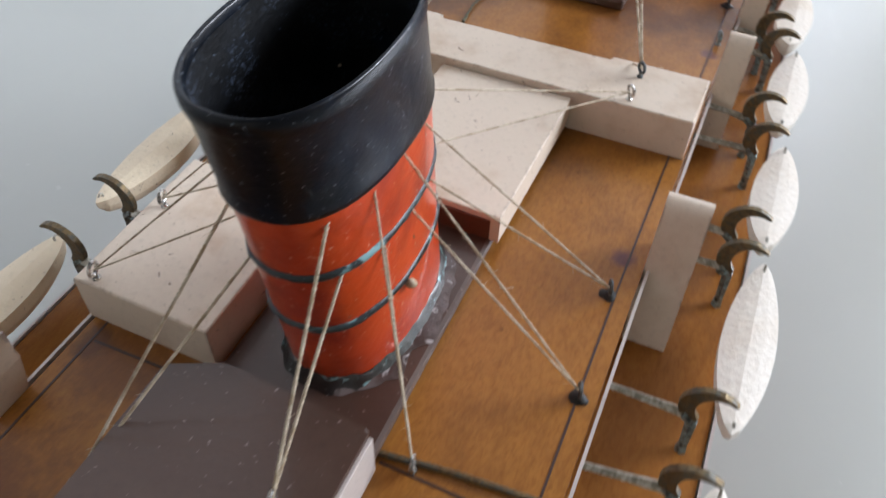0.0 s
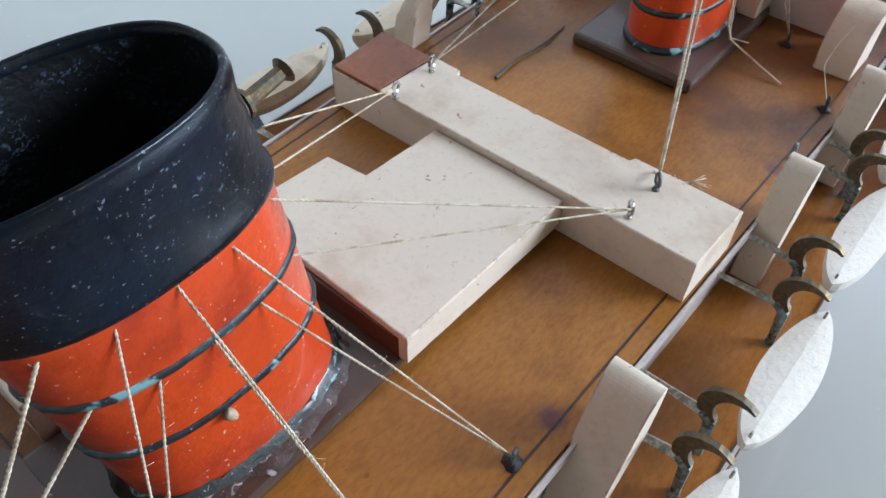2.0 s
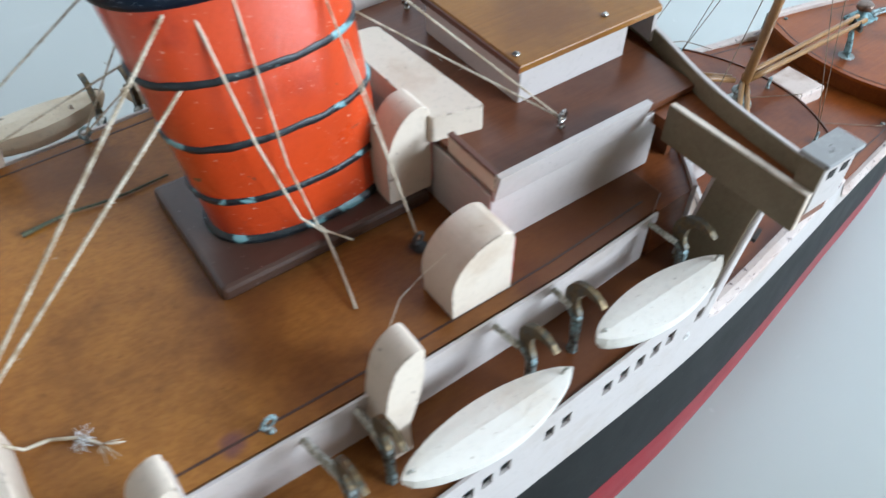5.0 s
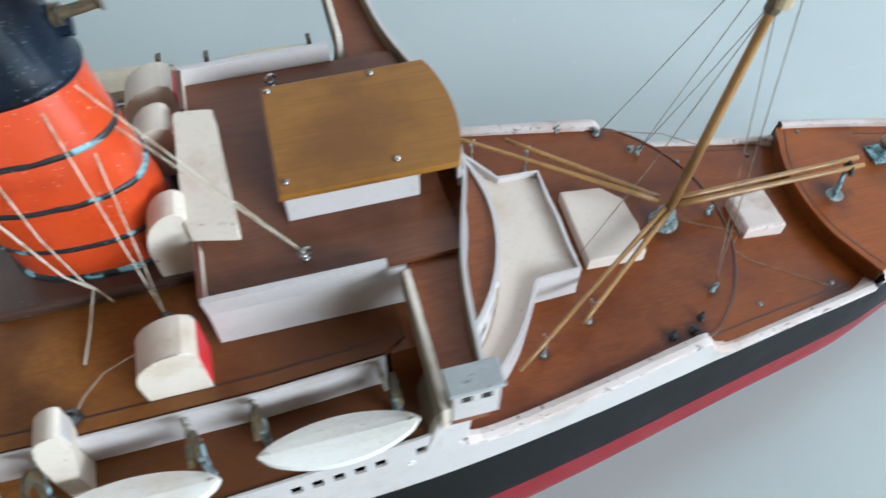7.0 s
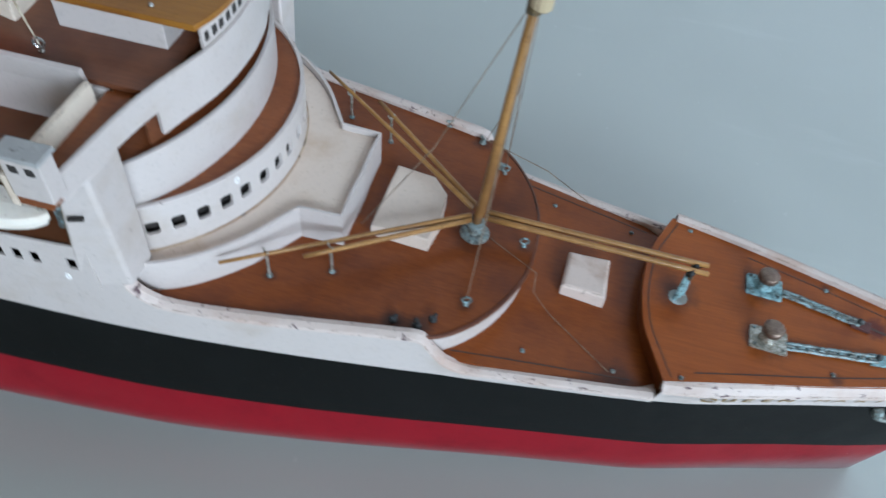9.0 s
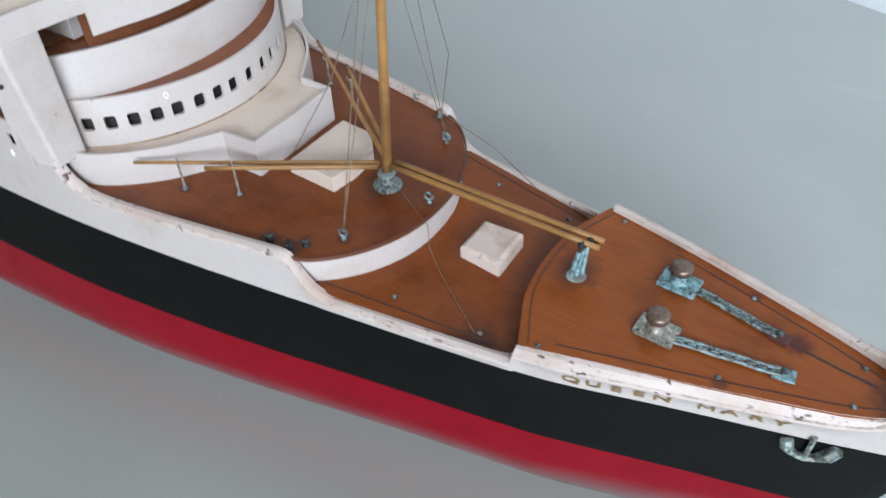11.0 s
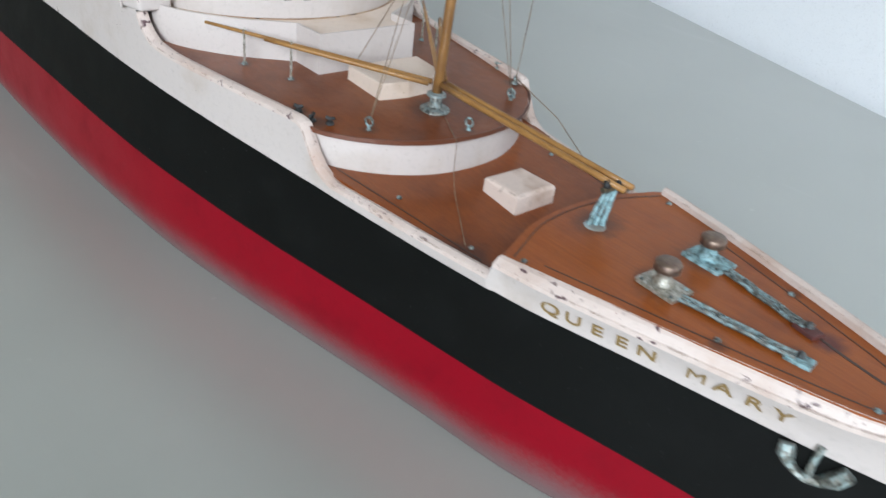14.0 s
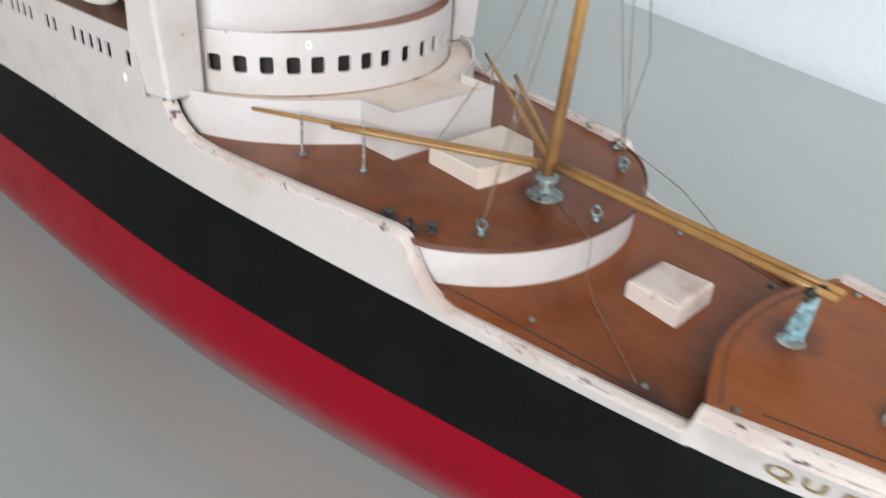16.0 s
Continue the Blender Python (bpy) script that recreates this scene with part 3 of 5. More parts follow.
BULGE = ((-0.47, 0.0), (-0.3, 0.005), (0.10, 0.0058), (0.20, 0.0040), (0.30, 0.0025), (0.40, 0.0010), (0.50, 0.0))
RIM = ((-0.47, -0.038), (0.204, -0.038), (0.2045, -0.041), (0.209, -0.0475), (0.216, -0.0515), (0.232, -0.053), (0.304, -0.0535), (0.308, -0.0545), (0.3125, -0.062), (0.318, -0.0690), (0.326, -0.0722), (0.3975, -0.0735), (0.3985, -0.0645), (0.500, -0.0640), (0.512, -0.0615), (0.521, -0.0575), (0.538, -0.0570))
RIM_STB = RIM[:12] + ((0.3985, -0.0682), (0.410, -0.0685), (0.425, -0.0690), (0.469, -0.0702), (0.500, -0.0700), (0.513, -0.0680), (0.521, -0.0625), (0.538, -0.0600))


def breadth(x, side=1):
    return glide(BREADTH if side > 0 else BREADTH_STB, x)


def rim_at(x, side=1):
    return glide(RIM if side > 0 else RIM_STB, x)


def hull_point(x, z, side):
    """Half breadth and x of the hull skin at a station and height: fuller amidships, flare and raked stem towards the bow."""
    ahead = max(0.0, min(1.0, (x - 0.36) / (STEM_TOP - 0.36)))
    deep = max(0.0, -0.066 - z) / 0.062
    top = breadth(x, side)
    if side > 0:
        flare = 0.0075 * ahead ** 0.6 * min(deep, 1.2)
    else:
        flare = glide(((0.30, 0.0), (0.42, 0.0030), (0.51, 0.0035), (0.53, 0.0015)), x) * min(1.0, max(0.0, rim_at(x, side) - z) / 0.008) if x > 0.30 else 0.0
    full = min(deep / 0.7, 1.0)
    h = max(top - flare * min(1.0, top / 0.02) + glide(BULGE, x) * full * full * (3 - 2 * full), 0.0005)
    if z < -0.128:
        # rounded bilge, drawn in towards the keel
        d = (-0.128 - z) / 0.031
        h = max(h - 0.011 * d ** 2.0 * min(1.0, top / 0.05), 0.0004)
    return x - 0.0165 * deep * ahead ** 2, h


def stations():
    xs = [-0.47 + 0.02 * i for i in range(33)]
    xs += [0.18 + 0.006 * i for i in range(4)] + [0.2041, 0.2047, 0.207, 0.210, 0.214, 0.219, 0.225, 0.232]
    xs += [0.242 + 0.01 * i for i in range(7)] + [0.304 + 0.0022 * i for i in range(12)]
    xs += [0.335 + 0.01 * i for i in range(7)] + [0.3975, 0.3986] + [0.404 + 0.008 * i for i in range(13)] + [0.507, 0.511, 0.515, 0.519, 0.523, 0.527, 0.530, 0.533, 0.535, 0.537, 0.538]
    return sorted(set(round(x, 5) for x in xs))


def strake(levels):
    """One band of the hull's skin between heights that depend on x."""
    bm = bmesh.new()
    for side in (-1, 1):
        rows = []
        for x in stations():
            row = []
            for f in levels:
                z = f(x, side)
                px, h = hull_point(x, z, side)
                row.append(bm.verts.new((px, side * h, z)))
            rows.append(row)
        for a, b in zip(rows, rows[1:]):
            for k in range(len(levels) - 1):
                bm.faces.new((a[k], a[k + 1], b[k + 1], b[k]))
    return bm


hull = thing("model_ship_hull", "wooden model ship hull, white over black over red, on a table", "model ship", at=(0, 0, TABLE_Z))
H0 = Matrix.Translation((0, 0, -TABLE_Z))


def hull_part(name, bm, mat, label="", smooth=False):
    bm.transform(H0)
    return part(name, bm, mat, hull, label, smooth)


def lerp_level(f, g, t):
    return lambda x, side: f(x, side) * (1 - t) + g(x, side) * t


rim_f = rim_at
blk_f = lambda x, side: min(glide(BLACK_LINE, x), rim_at(x, side) - 0.0014)
red_f = lambda x, side: glide(RED_LINE, x)
bot_f = lambda x, side: TABLE_Z + 0.0002
hull_part("white_strake", strake([rim_f] + [lerp_level(rim_f, blk_f, t) for t in (0.2, 0.4, 0.6, 0.8)] + [blk_f]), M_WHITE, "white upper hull planking", True)
hull_part("black_band", strake([blk_f, lerp_level(blk_f, red_f, 0.33), lerp_level(blk_f, red_f, 0.66), red_f]), M_BLACK, "matt black hull side", True)
hull_part("red_bottom", strake([red_f] + [lerp_level(red_f, bot_f, t) for t in (0.15, 0.28, 0.38, 0.46, 0.53, 0.60, 0.67, 0.74, 0.81, 0.88, 0.94, 1.0)]), M_RED, "glossy red underwater hull", True)


def rail_part(name, x0, x1, inset, drop, mat, label, deck=None):
    """The worn top edge of the bulwark, on both sides: its upper face and its inner face; with deck, it slopes up to the deck's edge."""
    xs = [x for x in stations() if x0 <= x <= x1]
    for side in (-1, 1):
        bm = bmesh.new()
        rows = []
        for x in xs:
            z = rim_at(x, side)
            px, h = hull_point(x, z, side)
            i = max(h - inset, 0.0002)
            zi = z
            if deck and side < 0:
                i = max(glide(deck, x) - 0.0006, 0.0002)
                i, zi = min(i, max(h - 0.0006, 0.0002)), max(z, FOC_Z - 0.0004)
            mid = (h + i) / 2
            rows.append([bm.verts.new(c) for c in ((px, side * (h + 0.0003), z - 0.0012), (px, side * (h + 0.0002), z + 0.0002), (px, side * (h - 0.0003), z + 0.0005), (px, side * mid, (z + zi) / 2 + 0.0010), (px, side * (i + 0.0003), zi + 0.0005), (px, side * i, zi + 0.0002), (px, side * i, zi - drop))])
        for a, b in zip(rows, rows[1:]):
            for k in range(6):
                bm.faces.new((a[k], a[k + 1], b[k + 1], b[k]))
        hull_part(name, bm, mat, label)


FOC_Z = -0.0662
foc_side = [(0.43, 0.0360), (0.4575, 0.0288), (0.49, 0.0195), (0.51, 0.0125), (0.5205, 0.0060)]
stb_line = ((0.3988, 0.0420), (0.43, 0.0338), (0.4575, 0.0268), (0.484, 0.0192), (0.499, 0.0148), (0.512, 0.0092), (0.5195, 0.0042), (0.538, 0.0004))
foc_side_stb = [(x, glide(stb_line, x)) for x in (0.410, 0.42, 0.43, 0.44, 0.45, 0.46, 0.47, 0.48, 0.49, 0.50, 0.507, 0.513, 0.5195)]
rail_part("bulwark_rail", 0.2045, 0.326, 0.0048, 0.010, M_RIM, "chipped cream bulwark top")
rail_part("well_rail", 0.326, 0.3978, 0.0040, 0.006, M_RIM, "chipped cream rail beside the well deck")
rail_part("forecastle_rail", 0.3986, 0.538, 0.0034, 0.006, M_RIM, "badly chipped cream rail round the forecastle", stb_line)


def deck_outline(x0, x1, inset, n=26):
    xs = [x0 + (x1 - x0) * i / n for i in range(n + 1)]
    stb = [(x, -max(breadth(x, -1) - inset, 0.0006)) for x in xs]
    return stb + [(x, max(breadth(x) - inset, 0.0006)) for x in reversed(xs)]


# promenade deck out to the window screen, under the lifeboats
LOW_Z = -0.0195
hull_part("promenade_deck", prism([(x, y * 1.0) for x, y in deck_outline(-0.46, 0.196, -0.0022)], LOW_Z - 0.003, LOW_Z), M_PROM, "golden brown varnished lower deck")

# fore deck with its rounded front
FORE_Z = -0.0568


def fore_z(x):
    """The fore deck rises a little towards the bridge."""
    return FORE_Z + 0.033 * max(0.0, 0.335 - x)


def tilted(bm, low=-1.0):
    for v in bm.verts:
        if v.co.z > low:
            v.co.z += fore_z(v.co.x) - FORE_Z
    return bm


curve_front = [(0.3020, -0.0555), (0.3095, -0.0550), (0.3170, -0.0510), (0.3255, -0.0425), (0.3330, -0.0310), (0.3385, -0.0165), (0.3402, 0.0), (0.3385, 0.0165), (0.3330, 0.0310), (0.3255, 0.0425), (0.3170, 0.0510), (0.3095, 0.0550), (0.3020, 0.0555)]
curve_front = finer(curve_front, 4)
fore_edge = [(0.196, -0.0735), (0.23, -0.0695), (0.265, -0.0635)]
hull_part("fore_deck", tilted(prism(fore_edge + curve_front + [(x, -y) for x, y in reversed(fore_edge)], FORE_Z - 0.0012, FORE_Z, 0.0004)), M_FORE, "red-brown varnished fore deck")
hull_part("deck_front", tilted(prism([(x - 0.0012, y * 0.985) for x, y in [(0.29, -0.0560)] + curve_front + [(0.29, 0.0560)]], -0.0760, FORE_Z - 0.0012), -0.07), M_WHITE, "white curved front of the fore deck")
hull_part("deck_lip", tilted(path_wall([(x + 0.0003, y * 1.004) for x, y in curve_front], FORE_Z - 0.0013, FORE_Z + 0.0005, -0.0007)), M_EDGE, "dark varnished deck edge")
# well deck


def well_z(x):
    """The well deck falls a little towards the bow."""
    return -0.0710 - 0.0045 * (x - 0.33) / 0.06


wd = prism(deck_outline(0.295, 0.402, 0.0036), -0.003, 0.0)
for v in wd.verts:
    v.co.z += well_z(v.co.x)
hull_part("well_deck", wd, M_WELL, "golden brown varnished well deck")
# forecastle with a hollow curved break
foc_break = [(0.3988, -0.0420), (0.3942, -0.0310), (0.3893, -0.0180), (0.3873, -0.0040), (0.3873, 0.0100), (0.3893, 0.0240), (0.3935, 0.0360), (0.3970, 0.0445)]
foc_break = finer(foc_break, 4)
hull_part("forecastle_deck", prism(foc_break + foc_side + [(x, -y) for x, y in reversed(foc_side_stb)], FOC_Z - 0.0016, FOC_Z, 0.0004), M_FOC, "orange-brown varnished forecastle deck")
hull_part("forecastle_break", path_wall([(x + 0.0006, y * 0.985) for x, y in foc_break], -0.0790, FOC_Z - 0.0017, -0.004), M_FORE, "dark red-brown varnished break of the forecastle")


def inlay(pts, z, w, name):
    bm = path_wall(pts, z - 0.0002, z + 0.00012, w)
    hull_part(name, bm, M_LINE, "thin dark line in the varnish")


foc_in = [(x + 0.0028, y * 0.93) for x, y in foc_break]
foc_in_s = [(x, y - 0.0052) for x, y in foc_side[:-1]] + [(0.5150, 0.0045)]
inlay(foc_in, FOC_Z, 0.0005, "deck_line")
inlay(foc_in_s, FOC_Z, 0.0005, "deck_line")
inlay([(x, -(y - 0.0042)) for x, y in foc_side_stb[:-1]], FOC_Z, 0.0005, "deck_line")
for s in (-1, 1):
    pts = [(x, s * (breadth(x, s) - 0.0078)) for x in (0.318, 0.325, 0.335, 0.345, 0.355, 0.365, 0.375, 0.388)]
    line = path_wall(pts, -0.0002, 0.00012, 0.0006)
    for v in line.verts:
        v.co.z += well_z(v.co.x)
    hull_part("deck_line", line, M_LINE, "thin dark line in the varnish")
# worn beige fillet where the well rail meets the forecastle
for s in (-1, 1):
    bm = bmesh.new()
    rows = []
    for k in range(7):
        u = k / 6
        x = 0.3800 + 0.0172 * u
        b = breadth(x, s) - 0.0034
        wide = 0.0004 + 0.0042 * u * u
        top = rim_at(x, s) + 0.0003
        rows.append([bm.verts.new(c) for c in ((x, s * b, top), (x, s * (b - wide * 0.5), top - 0.0004 - 0.0006 * u), (x, s * (b - wide), well_z(x) + 0.0001), (x, s * b, well_z(x) - 0.0010))])
    for a, b in zip(rows, rows[1:]):
        for i in range(4):
            bm.faces.new((a[i], a[(i + 1) % 4], b[(i + 1) % 4], b[i]))
    bm.faces.new(rows[0])
    bm.faces.new(rows[-1][::-1])
    bmesh.ops.recalc_face_normals(bm, faces=bm.faces)
    hull_part("rail_fillet", bm, M_WORN, "worn beige fillet at the rail's end", True)
# bow block behind the stem
bow = [(0.5180, -0.0100), (0.524, -0.0078), (0.531, -0.0046), (0.5355, -0.0014), (0.5355, 0.0014), (0.531, 0.0046), (0.524, 0.0078), (0.5180, 0.0100), (0.5165, 0.0)]
hull_part("bow_block", prism(bow, -0.070, -0.0568, 0.0009), M_WORN, "chipped cream block at the stem head")

# boat deck
sun_edge = [(-0.36, 0.0598), (-0.20, 0.0600), (-0.06, 0.0602), (0.03, 0.0615), (0.10, 0.0628), (0.15, 0.0622), (0.186, 0.0600)]
sun_pts = [(-0.40, -0.048)] + [(x, -y) for x, y in sun_edge] + [(0.193, -0.0560), (0.193, 0.0560)] + list(reversed(sun_edge)) + [(-0.40, 0.048)]
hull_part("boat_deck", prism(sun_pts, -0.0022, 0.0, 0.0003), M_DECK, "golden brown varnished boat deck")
for s in (-1, 1):
    hull_part("deck_side", path_wall([(x, s * (y - 0.0012)) for x, y in sun_edge], LOW_Z, -0.0022, 0.0010 * s), M_WHITE, "white painted side below the boat deck")
    hull_part("deck_edging", path_wall([(x, s * (y + 0.0008)) for x, y in sun_edge], -0.0032, 0.0004, 0.0008 * s), M_WHITE, "thin white deck edge")
    inlay([(x, s * (y - 0.0042)) for x, y in sun_edge], 0.0, 0.0006, "deck_line")
    inlay([(x, s * (y - 0.0047)) for x, y in ((-0.128, 0.0602), (-0.1275, 0.0260))], 0.0, 0.0007, "deck_line")


# ---------------------------------------------------------------- walls with real window openings
def pierced(path_at, s0, s1, holes, z0, z1, za, zb, thick, name, mat, label):
    """A curved wall with openings between za and zb; path_at turns a length into a place."""
    bm = bmesh.new()

    def run(a, b, lo, hi):
        n = max(1, int(abs(b - a) / 0.004))
        path_wall([path_at(a + (b - a) * i / n) for i in range(n + 1)], lo, hi, thick, bm)

    run(s0, s1, z0, za)
    run(s0, s1, zb, z1)
    edge = s0
    for a, b in holes:
        run(edge, a, za, zb)
        edge = b
    run(edge, s1, za, zb)
    return hull_part(name, bm, mat, label)


screen_holes = []
for x in (0.070, 0.078, 0.086, 0.098, 0.104, 0.110, 0.116, 0.131, 0.137, 0.1525, 0.1590, 0.1655, 0.1720, 0.1785, 0.1915):
    screen_holes.append((x - 0.0017, x + 0.0017))
more = []
xx = -0.30
while xx < 0.055:
    more.append((xx - 0.0017, xx + 0.0017))
    xx += 0.0065 if int(xx * 1000) % 5 else 0.014
screen_holes = more + screen_holes
for s in (-1, 1):
    pierced(lambda u, s=s: (u, s * (breadth(u) + 0.0034)), -0.40, 0.1985, screen_holes, -0.0405, LOW_Z + 0.0006, -0.0312, -0.0258, 0.0008 * -s, "promenade_screen", M_WHITE, "white promenade side with square openings")
hull_part("promenade_core", prism(deck_outline(-0.42, 0.195, 0.0040), -0.041, LOW_Z - 0.004), M_DARKIN, "dark inside behind the openings")

# ---------------------------------------------------------------- bridge front
CREAM_Z = -0.0405
bridge = thing("bridge_front", "white curved bridge front with stepped decks and square windows", "superstructure", at=(0.2, 0, FORE_Z))
B0 = Matrix.Translation((-0.2, 0, -FORE_Z))


def bridge_part(name, bm, mat, label="", smooth=False):
    bm.transform(B0)
    return part(name, bm, mat, bridge, label, smooth)


# low cream breakwater in front
brk = [(0.2030, -0.0690), (0.2100, -0.0672), (0.2190, -0.0625), (0.2280, -0.0552), (0.2370, -0.0455), (0.2440, -0.0350), (0.2498, -0.0258), (0.2667, -0.0250)]
brk = finer(brk[:-1], 4) + brk[-1:]
brk_line = brk + [(0.2667, -0.0120), (0.2672, 0.0), (0.2667, 0.0120)] + [(x, -y) for x, y in reversed(brk)]
bridge_part("breakwater", path_wall(brk_line, FORE_Z - 0.0002, -0.0375, 0.0013), M_WHITE, "thin white breakwater wall")
floor_line = [(x - 0.0013, y * 0.975) for x, y in brk_line]
bridge_part("breakwater_floor", prism([(0.190, -0.066)] + floor_line + [(0.190, 0.066)], FORE_Z, CREAM_Z), M_PEACH, "yellowed cream floor inside the breakwater")

# lowest curved wall, with windows
C1, R1 = 0.1668, 0.0714
w1 = (-54.2, -46.8, -39.4, -32.0, -25.1, -17.3, -10.1, -3.4, 4.8, 13.2, 20.5, 28.2, 35.7, 43.0, 50.5)
holes1 = [(radians(a - 1.95) * R1, radians(a + 1.95) * R1) for a in w1]


def wall_ring(cx, r, half, z0, z1, thick, holes, za, zb):
    bm = bmesh.new()

    def run(a, b, lo, hi):
        n = max(1, int(abs(b - a) / 0.0035))
        path_wall([(cx + r * math.cos((a + (b - a) * i / n) / r), r * math.sin((a + (b - a) * i / n) / r)) for i in range(n + 1)], lo, hi, thick, bm)

    s = radians(half) * r
    if not holes:
        run(-s, s, z0, z1)
        return bm
    run(-s, s, z0, za)
    run(-s, s, zb, z1)
    edge = -s
    for a, b in holes:
        run(edge, a, za, zb)
        edge = b
        # rounded corners of the opening
        c = 0.0010
        for u, z, du, dz in ((a, za, c, c), (b, za, -c, c), (a, zb, c, -c), (b, zb, -c, -c)):
            corner = [(u, z), (u + du, z), (u + du * 0.3, z + dz * 0.3), (u, z + dz)]
            skin = [[bm.verts.new((cx + q * math.cos(k / r), q * math.sin(k / r), h)) for k, h in corner] for q in (r, r - thick)]
            for q in skin:
                bm.faces.new(q)
            for i in range(4):
                bm.faces.new((skin[0][i], skin[0][(i + 1) % 4], skin[1][(i + 1) % 4], skin[1][i]))
    run(edge, s, za, zb)
    bmesh.ops.recalc_face_normals(bm, faces=bm.faces)
    return bm


bridge_part("lower_wall", wall_ring(C1, R1, 63, CREAM_Z - 0.0003, -0.0180, 0.0015, holes1, -0.0324, -0.0262), M_WHITE, "white curved wall with a row of square windows")
bridge_part("dirt_line", wall_ring(C1, R1 + 0.0006, 60, CREAM_Z, CREAM_Z + 0.0005, 0.0006, None, 0, 0), M_DIRT, "brown line of dirt at the wall's foot")
bridge_part("lower_wall_core", prism(arc(C1, 0, R1 - 0.0045, -66, 66, 24), CREAM_Z + 0.0002, -0.0212), M_DARKIN, "dark inside behind the windows")
bridge_part("lower_deck", prism(arc(C1, 0, R1 - 0.0014, -66, 66, 28) + [(0.192, 0.062), (0.192, -0.062)], -0.0212, -0.0196), M_DECK2, "brown deck ledge behind the curved wall")
# second curved wall
C2, R2 = 0.1300, 0.0948
bridge_part("middle_wall", wall_ring(C2, R2, 39.5, -0.0198, 0.0005, 0.0014, None, 0, 0), M_WHITE, "white curved middle wall")
bridge_part("middle_deck", prism(arc(C2, 0, R2 - 0.0014, -39.5, 39.5, 24) + [(0.188, 0.060), (0.188, -0.060)], -0.0196, -0.0012), M_DECK2, "brown deck behind the middle wall")
# top wall with the wings
top_line = [(0.2085, -0.0880), (0.2092, -0.0800), (0.2103, -0.0680), (0.2118, -0.0560), (0.2142, -0.0450), (0.2178, -0.0330), (0.2215, -0.0210), (0.2232, -0.0100), (0.2236, 0.0), (0.2232, 0.0100), (0.2215, 0.0210), (0.2178, 0.0330), (0.2142, 0.0450), (0.2118, 0.0560), (0.2103, 0.0680), (0.2092, 0.0800), (0.2085, 0.0880)]
bridge_part("wing_front", path_wall(finer(top_line, 3), 0.0150, 0.0245, 0.0013), M_WHITE, "white bridge wing front")
bridge_part("front_lining", path_wall([(x - 0.0014, y) for x, y in finer(top_line, 3)], 0.0187, 0.0242, 0.0004), M_TAN, "thin tan panel inside the wing front")
bridge_part("upper_wall", path_wall(finer(top_line[4:13], 3), 0.0055, 0.0152, 0.0014), M_WHITE, "white upper curved wall")
# dark wood here stands in for the shade beneath the upper wall
bridge_part("recessed_wall", path_wall([(x - 0.0060, y) for x, y in finer(top_line[4:13], 3)], -0.0014, 0.0150, 0.0014), M_HOUSE, "dark brown wall set back, coloured for the shade under the overhang")
bridge_part("wing_deck", prism([(0.1972, -0.0922)] + [(0.2072, -0.0922)] + [(x - 0.0012, y) for x, y in top_line[1:-1]] + [(0.2072, 0.0922), (0.1972, 0.0922)], 0.0150, 0.0186), M_DECK2, "dark brown wing deck")
for s in (-1, 1):
    a, b = (s * 0.0500, s * 0.0926)
    bridge_part("wing_back", box(0.1948, 0.1968, min(a, b), max(a, b), 0.0142, 0.0260, 0.0002), M_CREAM, "white board along the back of the wing")
    bridge_part("back_lining", box(0.1944, 0.1947, min(s * 0.0502, s * 0.0924), max(s * 0.0502, s * 0.0924), 0.0144, 0.0257, 0.0001), M_TAN, "thin tan panel behind the wing board")
    # tower under the wing
    own = bmesh.new()
    lo = [(0.1910, s * 0.0808), (0.2085, s * 0.0760), (0.2085, s * 0.0620), (0.1915, s * 0.0620)]
    hi = [(0.2005, s * 0.0826), (0.2098, s * 0.0795), (0.2098, s * 0.0620), (0.2005, s * 0.0660)]
    va = [own.verts.new((x, y, -0.0402)) for x, y in lo]
    vb = [own.verts.new((x, y, 0.0152)) for x, y in hi]
    own.faces.new(vb)
    own.faces.new(va[::-1])
    for k in range(4):
        own.faces.new((va[k], va[(k + 1) % 4], vb[(k + 1) % 4], vb[k]))
    soften(own, own.edges, 0.0014, 3)
    bridge_part("wing_tower", own, M_WHITE, "white tapered tower under the bridge wing")
    # thin tan panel over the tower's back
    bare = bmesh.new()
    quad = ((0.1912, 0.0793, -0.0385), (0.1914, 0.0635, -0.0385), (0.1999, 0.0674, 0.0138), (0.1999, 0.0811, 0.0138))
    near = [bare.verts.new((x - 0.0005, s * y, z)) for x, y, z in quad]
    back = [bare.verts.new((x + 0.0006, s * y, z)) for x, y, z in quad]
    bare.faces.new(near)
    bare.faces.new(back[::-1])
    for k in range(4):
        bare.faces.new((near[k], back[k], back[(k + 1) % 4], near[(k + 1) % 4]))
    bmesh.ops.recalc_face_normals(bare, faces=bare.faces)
    bridge_part("tower_back", bare, M_TAN, "thin tan panel on the back of the tower")
    slot = path_wall([(0.2000, s * 0.0820), (0.2045, s * 0.08055)], -0.0016, -0.0003, 0.0012 * s)
    bridge_part("tower_slot", slot, M_DARKIN, "short dark slot")
    # cab at the wing's end
    cab = box(0.1972, 0.2094, min(s * 0.0928, s * 0.0866), max(s * 0.0928, s * 0.0866), 0.0185, 0.0335, 0.0004)
    cab_ob = bridge_part("wing_cab", cab, M_WHITE, "small white cab at the wing's end")
    r = box(0.1960, 0.2102, min(s * 0.0936, s * 0.0858), max(s * 0.0936, s * 0.0858), 0.0335, 0.0350, 0.0004)
    r.transform(B0)
    part("cab_roof", r, M_CABROOF, cab_ob, "worn grey flat roof")
